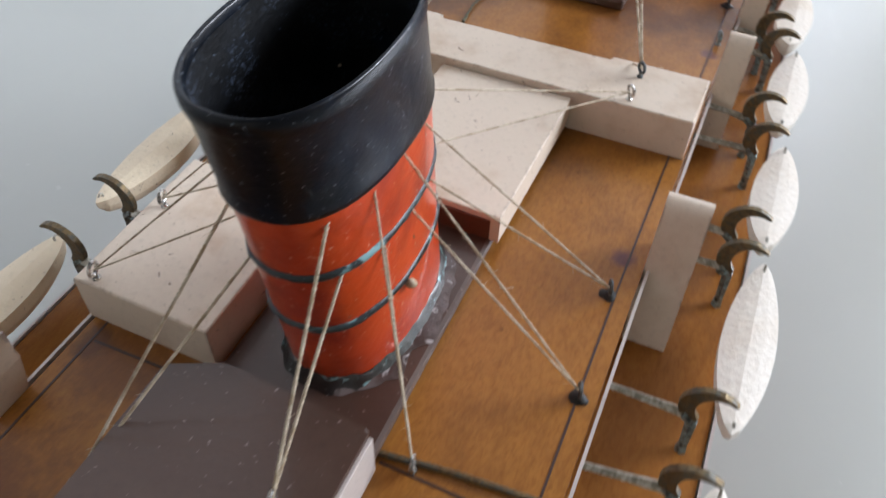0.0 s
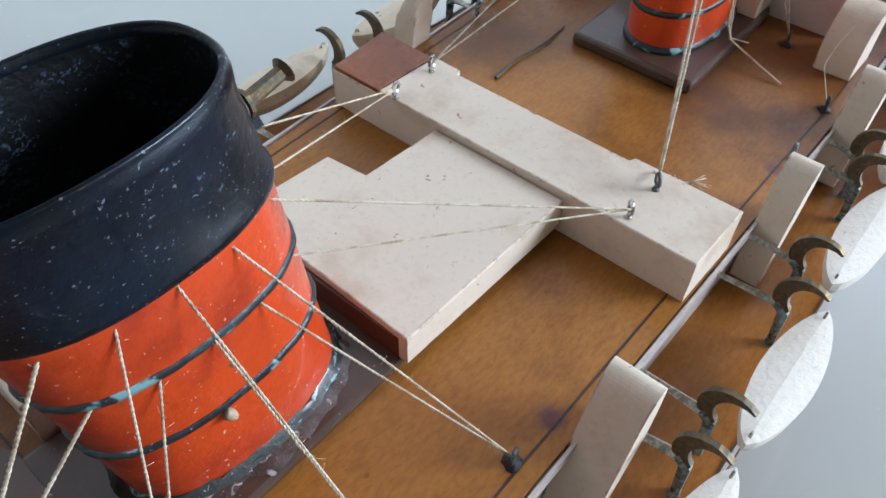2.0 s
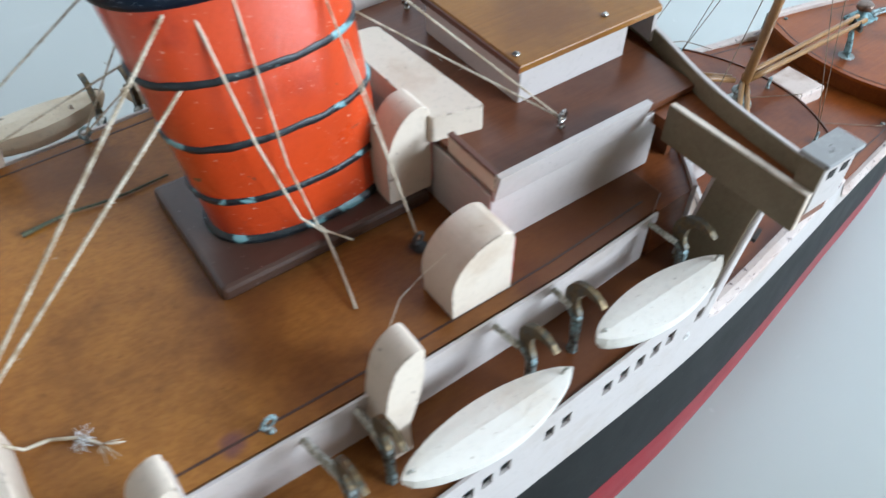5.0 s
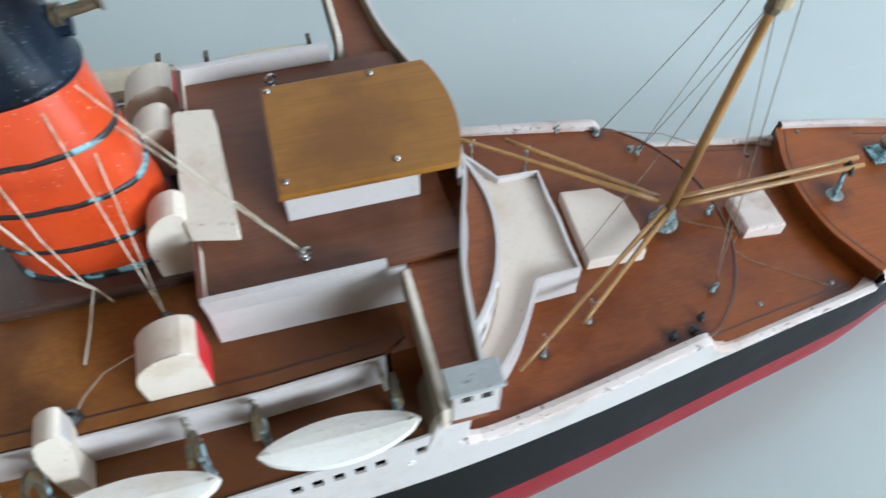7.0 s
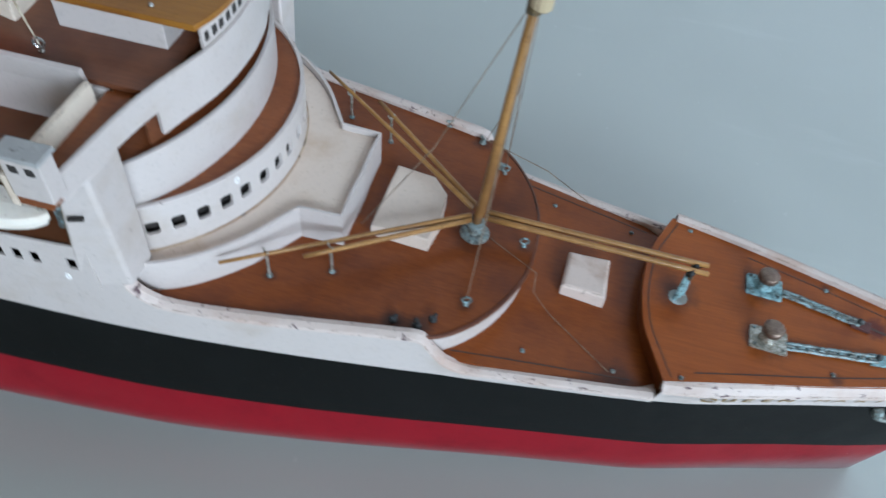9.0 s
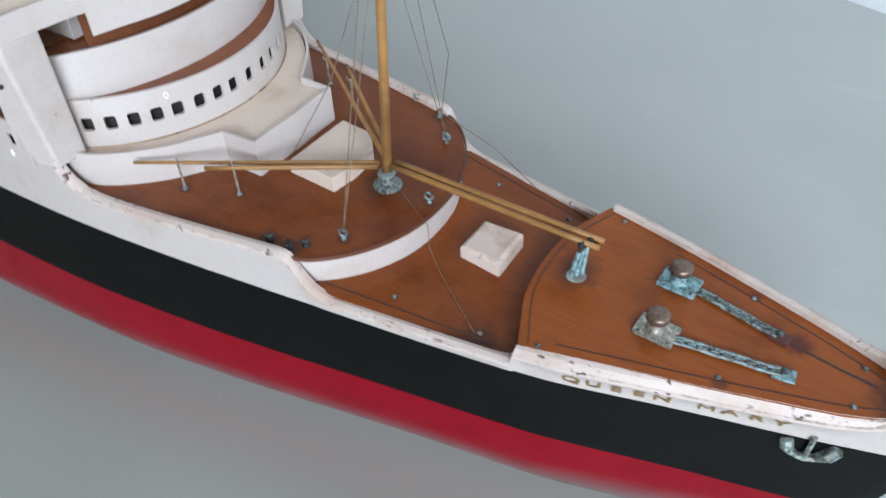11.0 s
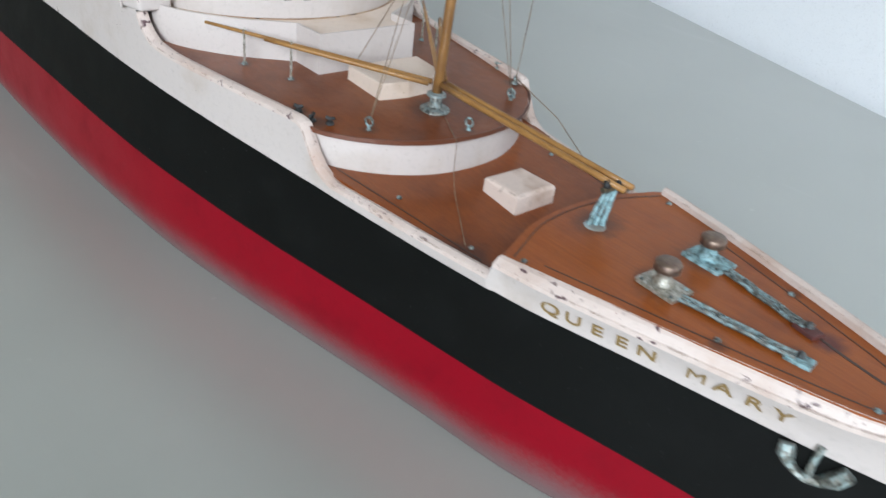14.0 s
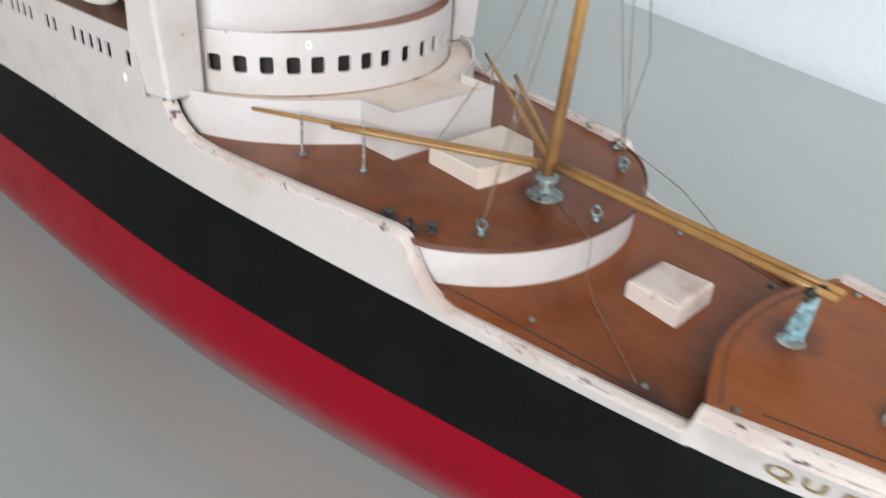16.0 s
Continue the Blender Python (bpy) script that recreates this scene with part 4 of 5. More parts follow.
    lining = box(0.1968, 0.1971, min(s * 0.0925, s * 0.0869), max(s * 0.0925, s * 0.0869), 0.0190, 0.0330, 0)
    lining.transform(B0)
    part("cab_back", lining, M_TAN, cab_ob, "thin tan panel on the back of the cab")
    for x in (0.2008, 0.2058):
        w = box(x - 0.0013, x + 0.0013, min(s * 0.09265, s * 0.09295), max(s * 0.09265, s * 0.09295), 0.0287, 0.0313, 0)
        w.transform(B0)
        part("cab_window", w, M_DARKIN, cab_ob)

# white ring marks stuck to the walls
def ring_mark(place, out, label="small white paper ring stuck to the wall"):
    out = Vector(out).normalized()
    u = out.cross(Vector((0, 0, 1))).normalized()
    bm = sweep([Vector(place) + u * 0.0008 * math.cos(2 * math.pi * k / 14) + Vector((0, 0, 0.0013)) * math.sin(2 * math.pi * k / 14) for k in range(14)], 0.00032, 5, closed=True)
    bm.transform(Matrix.Translation(-Vector(place)))
    ob = mesh_object("ring_mark", bm, M_RINGMARK, smooth=True)
    ob.location = place
    return tagged(ob, label, "ring mark", "ring marks")


a = radians(-27.6)
ring_mark((C1 + (R1 + 0.0001) * math.cos(a), (R1 + 0.0001) * math.sin(a), -0.0219), (math.cos(a), math.sin(a), 0))
ring_mark((0.1880, -(breadth(0.1880) + 0.0035), -0.0360), (0, -1, 0))

# ---------------------------------------------------------------- house on the boat deck
HOUSE_Z = 0.0210
house = thing("deck_house", "white deck house block with dark brown top and white side boards", "deckhouse", at=(0.165, 0, 0))
D0 = Matrix.Translation((-0.165, 0, 0))


def house_part(name, bm, mat, label="", smooth=False, parent=None):
    bm.transform(D0)
    return part(name, bm, mat, parent or house, label, smooth)


house_part("house_block", box(0.1405, 0.1990, -0.0445, 0.0445, -0.0003, HOUSE_Z - 0.0024, 0.0003), M_WHITE, "white painted block")
house_part("house_deck", box(0.1412, 0.2140, -0.0438, 0.0438, HOUSE_Z - 0.0020, HOUSE_Z, 0.0002), M_HOUSE, "dark red-brown varnished deck")
for s in (-1, 1):
    own = bmesh.new()
    # side board, its foot leaning in
    prof = [(s * 0.0440, HOUSE_Z - 0.0040), (s * 0.0452, HOUSE_Z - 0.0040), (s * 0.0474, 0.0264), (s * 0.0454, 0.0264)]
    a = [own.verts.new((0.1408, y, z)) for y, z in prof]
    b = [own.verts.new((0.1912, y, z)) for y, z in prof]
    own.faces.new(a)
    own.faces.new(b[::-1])
    for k in range(4):
        own.faces.new((a[k], b[k], b[(k + 1) % 4], a[(k + 1) % 4]))
    house_part("side_board", own, M_WHITE, "bright white side board")
    house_part("back_board", box(0.1405, 0.1418, min(s * 0.0265, s * 0.0455), max(s * 0.0265, s * 0.0455), HOUSE_Z - 0.0005, 0.0258, 0.0002), M_CREAM)
    house_part("back_edge", box(0.1403, 0.1420, min(s * 0.0265, s * 0.0455), max(s * 0.0265, s * 0.0455), 0.0258, 0.0266, 0.0002), M_EDGE, "dark worn top edge")
# wheelhouse
house_part("wheelhouse_wall", box(0.1672, 0.2068, -0.0218, 0.0218, HOUSE_Z - 0.0003, 0.0315, 0.0005), M_WHITE, "white wheelhouse side")
front = [(x - 0.0016, y) for x, y in finer(top_line, 3) if abs(y) <= 0.0215]
fw = path_wall(front, HOUSE_Z - 0.0005, 0.0316, 0.0012)
house_part("wheelhouse_front", fw, M_WHITE, "white curved wheelhouse front")
for y in (-0.0185, -0.0145, -0.0105, -0.0060, -0.0015, 0.0030, 0.0075, 0.0120, 0.0160):
    x = glide([(yy, xx) for xx, yy in top_line], y)
    house_part("wheelhouse_window", box(x - 0.0019, x - 0.00145, y - 0.0013, y + 0.0013, 0.0262, 0.0295, 0), M_DARKIN)
roof_front = arc(0.160, 0, 0.0630, -21.2, 21.2, 14)
house_part("roof", prism([(0.1664, -0.0226)] + roof_front + [(0.1664, 0.0226)], 0.0314, 0.0335, 0.0005), M_ROOF, "varnished brown wooden roof")
house_part("roof_edge", path_wall([(0.1664, 0.0226), (0.1664, -0.0226)], 0.0313, 0.0330, -0.0006), M_EDGE, "dark roof edge")
# cream bench behind the wheelhouse
bench = thing("cream_bench_block", "cream painted block lying across the deck house top", "block", at=(0.147, -0.001, HOUSE_Z))
bb = prism(rounded([(0.1388, -0.0215), (0.1532, -0.0250), (0.1508, 0.0225), (0.1386, 0.0240)], 0.0012), 0.0, 0.0078, 0.0005)
bb.transform(Matrix.Translation((-0.147, 0.001, -0.0002)))
part("block", bb, M_CREAM, bench)


# ---------------------------------------------------------------- funnels
def funnel(x, z, foot_z, top_z, black_z, rings, label, name_group, whistle):
    """Oval raked funnel with raised bands, black top and a hollow mouth."""
    ob = thing("funnel", label, "funnel", name_group, at=(x, 0, z))
    lean = -0.135
    a, b = 0.0258, 0.0145

    def oval(profile, cap=True):
        bm = lathe(profile, 0, 0, 64, a, b, cap=cap)
        for v in bm.verts:
            # sides a little flatter than an ellipse
            c, q = v.co.x / a, v.co.y / b
            n = math.hypot(c, q)
            if n > 1e-6:
                f = n / ((abs(c) ** 2.35 + abs(q) ** 2.35) ** (1 / 2.35))
                v.co.x, v.co.y = v.co.x * f, v.co.y * f
            v.co.x += lean * v.co.z - 0.0010 * max(0.0, v.co.z - black_z) / (top_z - black_z)
        return bm

    part("funnel_body", oval([(1.0, -0.0015), (1.0, foot_z), (1.0, black_z * 0.5), (1.012, black_z)], False), M_FUNNEL, ob, "glossy orange-red funnel casing", True)
    top = oval([(1.02, black_z - 0.0006), (1.05, black_z + 0.0002), (1.055, black_z + 0.0014), (1.035, black_z + 0.0026), (1.035, black_z + 0.010), (1.030, top_z - 0.0044), (1.044, top_z - 0.0032), (1.054, top_z - 0.0014), (1.046, top_z + 0.0003), (1.022, top_z + 0.0010), (0.990, top_z + 0.0004), (0.972, top_z - 0.0010)], False)
    part("funnel_top", top, M_SOOT, ob, "chipped glossy black funnel top", True)
    part("funnel_mouth", oval([(0.978, top_z - 0.0008), (0.976, top_z - 0.004), (0.97, black_z), (0.95, 0.012), (0.01, 0.0115)], False), M_INNER, ob, "deep black inside with pale bluish patches", True)
    for i, rz in enumerate(rings):
        ring = oval([(0.99, rz - 0.0011), (1.022, rz - 0.0009), (1.034, rz), (1.022, rz + 0.0009), (0.99, rz + 0.0011)], False)
        for v in ring.verts:
            wob = noise.noise(v.co * 520)
            v.co.xy *= 1 + 0.012 * wob + 0.008 * noise.noise(v.co * 1500)
            v.co.z += 0.00035 * noise.noise(v.co * 240) + 0.0002 * wob
        part("funnel_band", ring, M_RING, ob, "black flaking band", True)
    crust = None if z > 0.004 else oval([(1.0, 0.0034), (1.035, 0.0028), (1.065, 0.0012), (1.13, -0.0002)], False)
    for v in crust.verts if crust else ():
        d = noise.noise(v.co * 420) * 0.0011 + noise.noise(v.co * 1400) * 0.0005
        v.co.z += d if v.co.z > 0.0004 else 0
        v.co.xy *= 1 + 0.05 * noise.noise(Vector((v.co.x, v.co.y, 0)) * 260)
    if crust:
        part("glue_bead", crust, M_CRUST, ob, "uneven crust of old glue and dirt", True)
    if crust:
        # film of spilt glue on the plate, along one side only
        smear = bmesh.new()
        rows = []
        for i in range(33):
            turn = radians(-165 + 150 * i / 32)
            out = 1.30 + 0.28 * noise.noise(Vector((i * 0.37, 0.0, 3.0))) + 0.12 * noise.noise(Vector((i * 1.3, 5.0, 0.0)))
            out = 1.06 + (out - 1.06) * math.sin(math.pi * i / 32) ** 0.5
            ends = []
            for rr, zz in ((1.03, 0.0006), ((1.03 + out) / 2, 0.0007), (out, 0.00015)):
                ends.append(smear.verts.new((a * math.cos(turn) * rr, b * math.sin(turn) * rr, zz)))
            rows.append(ends)
        for p, q in zip(rows, rows[1:]):
            for k in range(2):
                smear.faces.new((p[k], q[k], q[k + 1], p[k + 1]))
        part("glue_smear", smear, M_GLUE, ob, "glossy pale film of dried glue", True)
    part("foot_ring", oval([(1.0, 0.0), (1.06, 0.0002), (1.05, 0.0016), (1.0, 0.0024)], False), M_RING, ob, "crusted dark foot ring", True)
    if whistle:
        fx = a * 1.02 - 0.0009 + lean * (top_z - 0.012)
        bm = sweep([(fx - 0.0015, 0.001, top_z - 0.0185), (fx + 0.0045, 0.001, top_z - 0.0190)], 0.0028, 4)
        w = part("whistle_bracket", bm, M_SOOT, ob, "black bracket")
        wz = top_z - 0.0150
        h = sweep([(fx + 0.0012, 0.0006, wz), (fx + 0.0020, 0.0006, wz)], [0.0028, 0.0028], 12)
        sweep([(fx + 0.0026, 0.0006, wz), (fx + 0.0034, 0.0006, wz)], [0.0027, 0.0027], 12, h)
        sweep([(fx + 0.0010, 0.0006, wz), (fx + 0.0050, 0.0008, wz + 0.0003), (fx + 0.0115, 0.0012, wz + 0.0012), (fx + 0.0125, 0.0013, wz + 0.0014)], [0.0016, 0.0015, 0.0014, 0.0025], 12, h)
        part("whistle", h, M_BRASS, w, "tarnished brass steam whistle")
    return ob


funnel(-0.0908, 0.003, 0.010, 0.0832, 0.0600, (0.0430, 0.0245), "orange-red oval funnel with black top and peeling bands", "funnels", True)
funnel(0.1105, 0.0042, 0.010, 0.0965, 0.0690, (0.0505, 0.0325, 0.0150), "orange-red oval funnel with black top and three bands", "funnels", True)


def funnel_point(x, z, ang, h):
    """A place on a funnel's skin."""
    return Vector((x - 0.135 * h + 0.0250 * math.cos(radians(ang)), 0.0145 * math.sin(radians(ang)), z + h))


# base plates
def plate(x0, x1, y0, y1, z1, name, label):
    ob = tagged(mesh_object(name, box(x0, x1, y0, y1, -0.0002, z1, 0.0013), M_BROWN), label, "base plate")
    return ob


plate(-0.1300, -0.0460, -0.0205, 0.0225, 0.0030, "funnel_plate", "dark brown painted plate under the funnel")
plate(0.0770, 0.1385, -0.0215, 0.0235, 0.0045, "funnel_plate", "dark brown painted plate under the funnel")
aft = thing("brown_deck_box", "dark brown painted box with white side behind the funnel", "box", at=(-0.19, 0, 0))
A0 = Matrix.Translation((0.19, 0, 0))
bm = prism(rounded([(-0.25, -0.0205), (-0.1290, -0.0205), (-0.1275, 0.0150), (-0.1330, 0.0265), (-0.25, 0.0265)], 0.0012), -0.0002, 0.0150, 0.0006)
bm.transform(A0)
part("box_top", bm, M_BROWN, aft)
bm = box(-0.248, -0.1300, -0.0216, -0.0204, 0.0004, 0.0140, 0.0003)
bm.transform(A0)
part("box_side", bm, M_WHITE, aft, "white painted side")

# white blocks
slab_pts = [(-0.0590, -0.0222), (-0.0004, -0.0236), (-0.0004, 0.0195), (-0.0272, 0.0205), (-0.0280, 0.0340), (-0.0570, 0.0365)]
slab_ob = thing("notched_slab", "flat cream painted slab with a square notch", "slab", at=(-0.03, 0, 0.003))
bm = prism(slab_pts, 0.0028, 0.0118, 0.0004)
bm.transform(Matrix.Translation((0.03, 0, -0.003)))
part("slab", bm, M_CREAM, slab_ob)
bm = box(-0.0592, -0.0580, -0.0195, 0.0355, 0.0030, 0.0100, 0.0002)
bm.transform(Matrix.Translation((0.03, 0, -0.003)))
part("slab_end", bm, M_EDGE, slab_ob, "bare brown end grain")

bar = thing("cross_bar", "long cream painted bar lying across the boat deck", "bar", at=(0.012, 0, 0))
bar_pts = [(0.0, -0.0605), (0.0240, -0.0610), (0.0238, -0.0300), (0.0212, -0.0298), (0.0208, 0.0296), (0.0236, 0.0300), (0.0238, 0.0400), (0.0, 0.0415)]
bm = prism(bar_pts, -0.0002, 0.0140, 0.0004)
bm.transform(Matrix.Translation((-0.012, 0, 0)))
part("bar_body", bm, M_CREAM, bar)
bm = prism([(0.0, 0.0415), (0.0238, 0.0402), (0.0240, 0.0625), (0.0, 0.0605)], -0.0002, 0.0126, 0.0002)
bm.transform(Matrix.Translation((-0.012, 0, 0)))
part("bar_end", bm, M_CREAM, bar)
bm = prism([(0.0004, 0.0420), (0.0234, 0.0408), (0.0236, 0.0618), (0.0004, 0.0600)], 0.0124, 0.0138, 0.0002)
bm.transform(Matrix.Translation((-0.012, 0, 0)))
part("bare_patch", bm, M_PATCH, bar, "bare red-brown wooden patch")

pb = thing("cream_side_block", "wide cream painted block beside the funnel", "block", at=(-0.10, 0.042, 0))
bm = prism([(-0.1222, 0.0240), (-0.0745, 0.0240), (-0.0745, 0.0615), (-0.1218, 0.0615)], -0.0002, 0.0140, 0.0005)
bm.transform(Matrix.Translation((0.10, -0.042, 0)))
part("block", bm, M_CREAM, pb)


# ---------------------------------------------------------------- ventilators
def cowl(x0, x1, y0, y1, z0, z1, mouth, label, group):
    """Box ventilator with a rounded back, its mouth facing ahead."""
    ob = thing("ventilator", label, "ventilator", group, at=((x0 + x1) / 2, (y0 + y1) / 2, z0))
    k = Matrix.Translation(-Vector(((x0 + x1) / 2, (y0 + y1) / 2, z0)))
    w, h = x1 - x0, z1 - z0
    prof = [(x1, z0 - 0.0002), (x1, z1 - h * 0.16), (x1 - w * 0.05, z1 - h * 0.06), (x1 - w * 0.18, z1)]
    for i in range(15):
        a = radians(90 * i / 14)
        prof.append((x0 + w * 0.75 - w * 0.75 * math.sin(a), z1 - h * 0.62 + h * 0.62 * math.cos(a)))
    prof.append((x0 + w * 0.02, z0 - 0.0002))
    bm = side_prism(prof[::-1], y0, y1, 0.0003)
    bm.transform(k)
    part("cowl", bm, M_CREAM, ob)
    if mouth:
        bm = box(x1 - 0.0004, x1 + 0.0004, y0 + 0.0003, y1 - 0.0003, z0 + h * 0.06, z1 - h * 0.19, 0.0002)
        bm.transform(k)
        part("mouth", bm, M_MOUTH, ob, "red painted mouth")
    return ob


def side_vent(x, lean, y0, y1):
    """Narrow upright ventilator outside the boat deck, its back curving forward at the top."""
    ob = thing("ventilator", "tall narrow cream ventilator with rounded top beside the boat deck", "ventilator", "side ventilators", at=(x, (y0 + y1) / 2, LOW_Z))
    z0 = LOW_Z - 0.0002
    prof = [(x - lean + 0.0005, z0), (x - 0.0028 - lean * 0.35, -0.0080), (x - 0.0016, 0.0010), (x, 0.0090), (x + 0.0002, 0.0176), (x - 0.0008, 0.0186), (x - 0.0030, 0.0184), (x - 0.0058, 0.0166), (x - 0.0080, 0.0130), (x - 0.0094 - lean * 0.12, 0.0040), (x - 0.0084 - lean * 0.5, -0.0080), (x - lean - 0.0062, z0)]
    prof = prof[:4] + finer(prof[4:], 4)
    bm = side_prism(prof, y0, y1, 0.0)
    if y0 > 0:
        # the ones to port have a rounded head
        bmesh.ops.subdivide_edges(bm, edges=[e for e in bm.edges if abs(e.verts[0].co.y - e.verts[1].co.y) > 0.001], cuts=7)
        mid, half = (y0 + y1) / 2, (y1 - y0) / 2
        for v in bm.verts:
            t = (v.co.y - mid) / half
            if v.co.z > 0.009:
                v.co.z = 0.009 + (v.co.z - 0.009) * math.sqrt(max(1 - t * t, 0.0))
    k = Matrix.Translation((-x, -(y0 + y1) / 2, -LOW_Z))
    bm.transform(k)
    body = part("cowl", bm, M_CREAM, ob)
    bm = box(x - 0.0004, x + 0.0006, y0 + 0.0012, y1 - 0.0012, 0.0102, 0.0170, 0.0002)
    bm.transform(k)
    part("mouth", bm, M_WHITE, ob, "white painted mouth")


for s in (-1, 1):
    def yy(a, b, s=s):
        return (min(s * a, s * b), max(s * a, s * b))

    cowl(0.1190, 0.1372, *yy(0.0455, 0.0580), 0.0, 0.0215, True, "cream box ventilator with rounded back and red mouth", "deck ventilators")
    for x, lean, y0, y1 in ((-0.0370, 0.0150, 0.0603, 0.0722), (0.0488, 0.0070, 0.0622, 0.0705), (0.1018, 0.0045, 0.0630, 0.0716)) + (((-0.142, 0.0120, 0.0603, 0.0722),) if s > 0 else ()):
        side_vent(x, lean, *yy(y0, y1))
cowl(0.1262, 0.1400, -0.0200, -0.0105, 0.0044, 0.0320, True, "cream box ventilator with red mouth behind the funnel", "house ventilators")
cowl(0.1225, 0.1368, 0.0205, 0.0325, 0.0044, 0.0262, True, "cream box ventilator with red mouth behind the funnel", "house ventilators")


# ---------------------------------------------------------------- lifeboats and davits
def lifeboat(x0, x1, y, half, z, group="lifeboats", tan=False):
    """Solid carved boat, pointed at both ends, its cover cambered."""
    label = "wooden lifeboat painted in shaded tan, with a pointed bow and stern" if tan else "white painted wooden lifeboat with a pointed bow and stern"
    ob = thing("lifeboat", label, "lifeboat", group, at=((x0 + x1) / 2, y, z))
    L = x1 - x0
    own = bmesh.new()
    n, m = 22, 10
    rows = []
    for i in range(n + 1):
        t = i / n
        f = math.sin(math.pi * t) ** 0.62 if 0 < t < 1 else 0.0
        f = max(f, 0.035)
        sheer = 0.0012 * (2 * t - 1) ** 2
        row = []
        for k in range(m):
            a = math.pi * k / (m - 1)
            yv = -half * f * math.cos(a)
            zv = sheer - (0.0098 * f ** 0.45) * math.sin(a) ** 0.75
            row.append(own.verts.new((-L / 2 + L * t, yv, zv)))
        rows.append(row)
    tops = []
    for i, row in enumerate(rows):
        c = (row[0].co + row[-1].co) / 2
        f = abs(row[0].co.y) / half
        tops.append([own.verts.new((row[0].co.x, row[0].co.y * 0.5, row[0].co.z + 0.0007 * f)), own.verts.new((c.x, 0, c.z + 0.0011 * f)), own.verts.new((row[0].co.x, row[-1].co.y * 0.5, row[0].co.z + 0.0007 * f))])
    for i in range(n):
        a, b = rows[i], rows[i + 1]
        for k in range(m - 1):
            own.faces.new((a[k], b[k], b[k + 1], a[k + 1]))
        ta, tb = [a[0]] + tops[i] + [a[-1]], [b[0]] + tops[i + 1] + [b[-1]]
        for k in range(4):
            own.faces.new((ta[k], ta[k + 1], tb[k + 1], tb[k]))
    for r, tp in ((rows[0], tops[0]), (rows[-1], tops[-1])):
        try:
            own.faces.new([r[0]] + tp + [r[-1]] + r[-2:0:-1])
        except ValueError:
            pass
    part("boat", own, M_BOAT_TAN if tan else M_BOAT, ob)
    for e in (-1, 1):
        part("boat_hook", sweep([(e * (L / 2 - 0.0030), 0, 0.0008), (e * (L / 2 - 0.0030), 0, 0.0022), (e * (L / 2 - 0.0022), 0, 0.0027), (e * (L / 2 - 0.0014), 0, 0.0020)], 0.00035, 6), M_TIN, ob, "small bent wire hook")
    return ob


def davit(x, s, y_tip, lean=0.0025):
    """Square wire arm with a flat crescent hook and a leg down to the lower deck."""
    ob = thing("davit", "bent brass davit arm with a crescent hook on a thin rod", "davit", "davits", at=(x, s * 0.062, -0.004))
    k = Matrix.Translation((-x, -s * 0.062, 0.004))
    bm = sweep([(x, s * 0.0612, -0.0018), (x + lean * 0.5, s * 0.0700, -0.0030), (x + lean, s * (y_tip - 0.0050), -0.0042)], [0.0010, 0.0011, 0.0015], 4)
    bm.transform(k)
    part("arm", bm, M_TIN, ob, "dull square rod")
    # crescent
    bm = bmesh.new()
    outer, inner = [], []
    cy, cz = y_tip + 0.0005, 0.0002
    for i in range(13):
        a = radians(250 - 205 * i / 12)
        wdt = 0.0036 * math.sin(math.pi * (0.22 + 0.76 * i / 12)) + 0.0004
        outer.append((s * (cy + 0.0072 * math.cos(a)), cz + 0.0074 * math.sin(a)))
        inner.append((s * (cy + (0.0072 - wdt) * math.cos(a)), cz + (0.0074 - wdt) * math.sin(a)))
    pts = outer + inner[::-1]
    va = [bm.verts.new((x + lean - 0.0008, y, z)) for y, z in pts]
    vb = [bm.verts.new((x + lean + 0.0008, y, z)) for y, z in pts]
    n = len(outer)
    m = len(pts)
    for i in range(n - 1):
        bm.faces.new((va[i], va[i + 1], va[m - 2 - i], va[m - 1 - i]))
        bm.faces.new((vb[m - 1 - i], vb[m - 2 - i], vb[i + 1], vb[i]))
    for i in range(m):
        bm.faces.new((va[i], vb[i], vb[(i + 1) % m], va[(i + 1) % m]))
    bm.transform(k)
    part("crescent", bm, M_BRASS, ob, "flat tarnished brass crescent")
    bm = sweep([(x + lean, s * (y_tip - 0.0050), -0.0038), (x + lean, s * (y_tip - 0.0022), -0.0062), (x + lean, s * (y_tip - 0.0016), LOW_Z + 0.0030), (x + lean, s * (y_tip - 0.0016), LOW_Z - 0.0002)], [0.0014, 0.0016, 0.0012, 0.0016], 6)
    bm.transform(k)
    part("leg", bm, M_VERD, ob, "green corroded leg")
    return ob


BOATS = ((-0.152, -0.101, 0.0905), (-0.0875, -0.0300, 0.0905), (-0.0235, 0.0245, 0.0895), (0.0340, 0.0830, 0.0868), (0.0875, 0.1355, 0.0835), (0.1460, 0.1915, 0.0805))
for s in (-1, 1):
    for x0, x1, y in BOATS:
        lifeboat(x0, x1, s * y, 0.0068, -0.0045, tan=s > 0)
        davit(x0 + 0.0005, s, y - 0.0065, 0.0015)
        davit(x1 - 0.0085, s, y - 0.0065, 0.0035)

# ---------------------------------------------------------------- screw eyes, pins
def screw_eye(x, y, z, mat, turn=0.0, r=0.0017, label="small bright screw eye turned into the wood"):
    ob = thing("screw_eye", label, "screw eye", "screw eyes", at=(x, y, z))
    c, s = math.cos(radians(turn)), math.sin(radians(turn))
    ring = [(c * r * math.cos(2 * math.pi * k / 14), s * r * math.cos(2 * math.pi * k / 14), 0.0016 + r + r * math.sin(2 * math.pi * k / 14)) for k in range(14)]
    part("ring", sweep(ring, 0.00052, 6, closed=True), mat, ob)
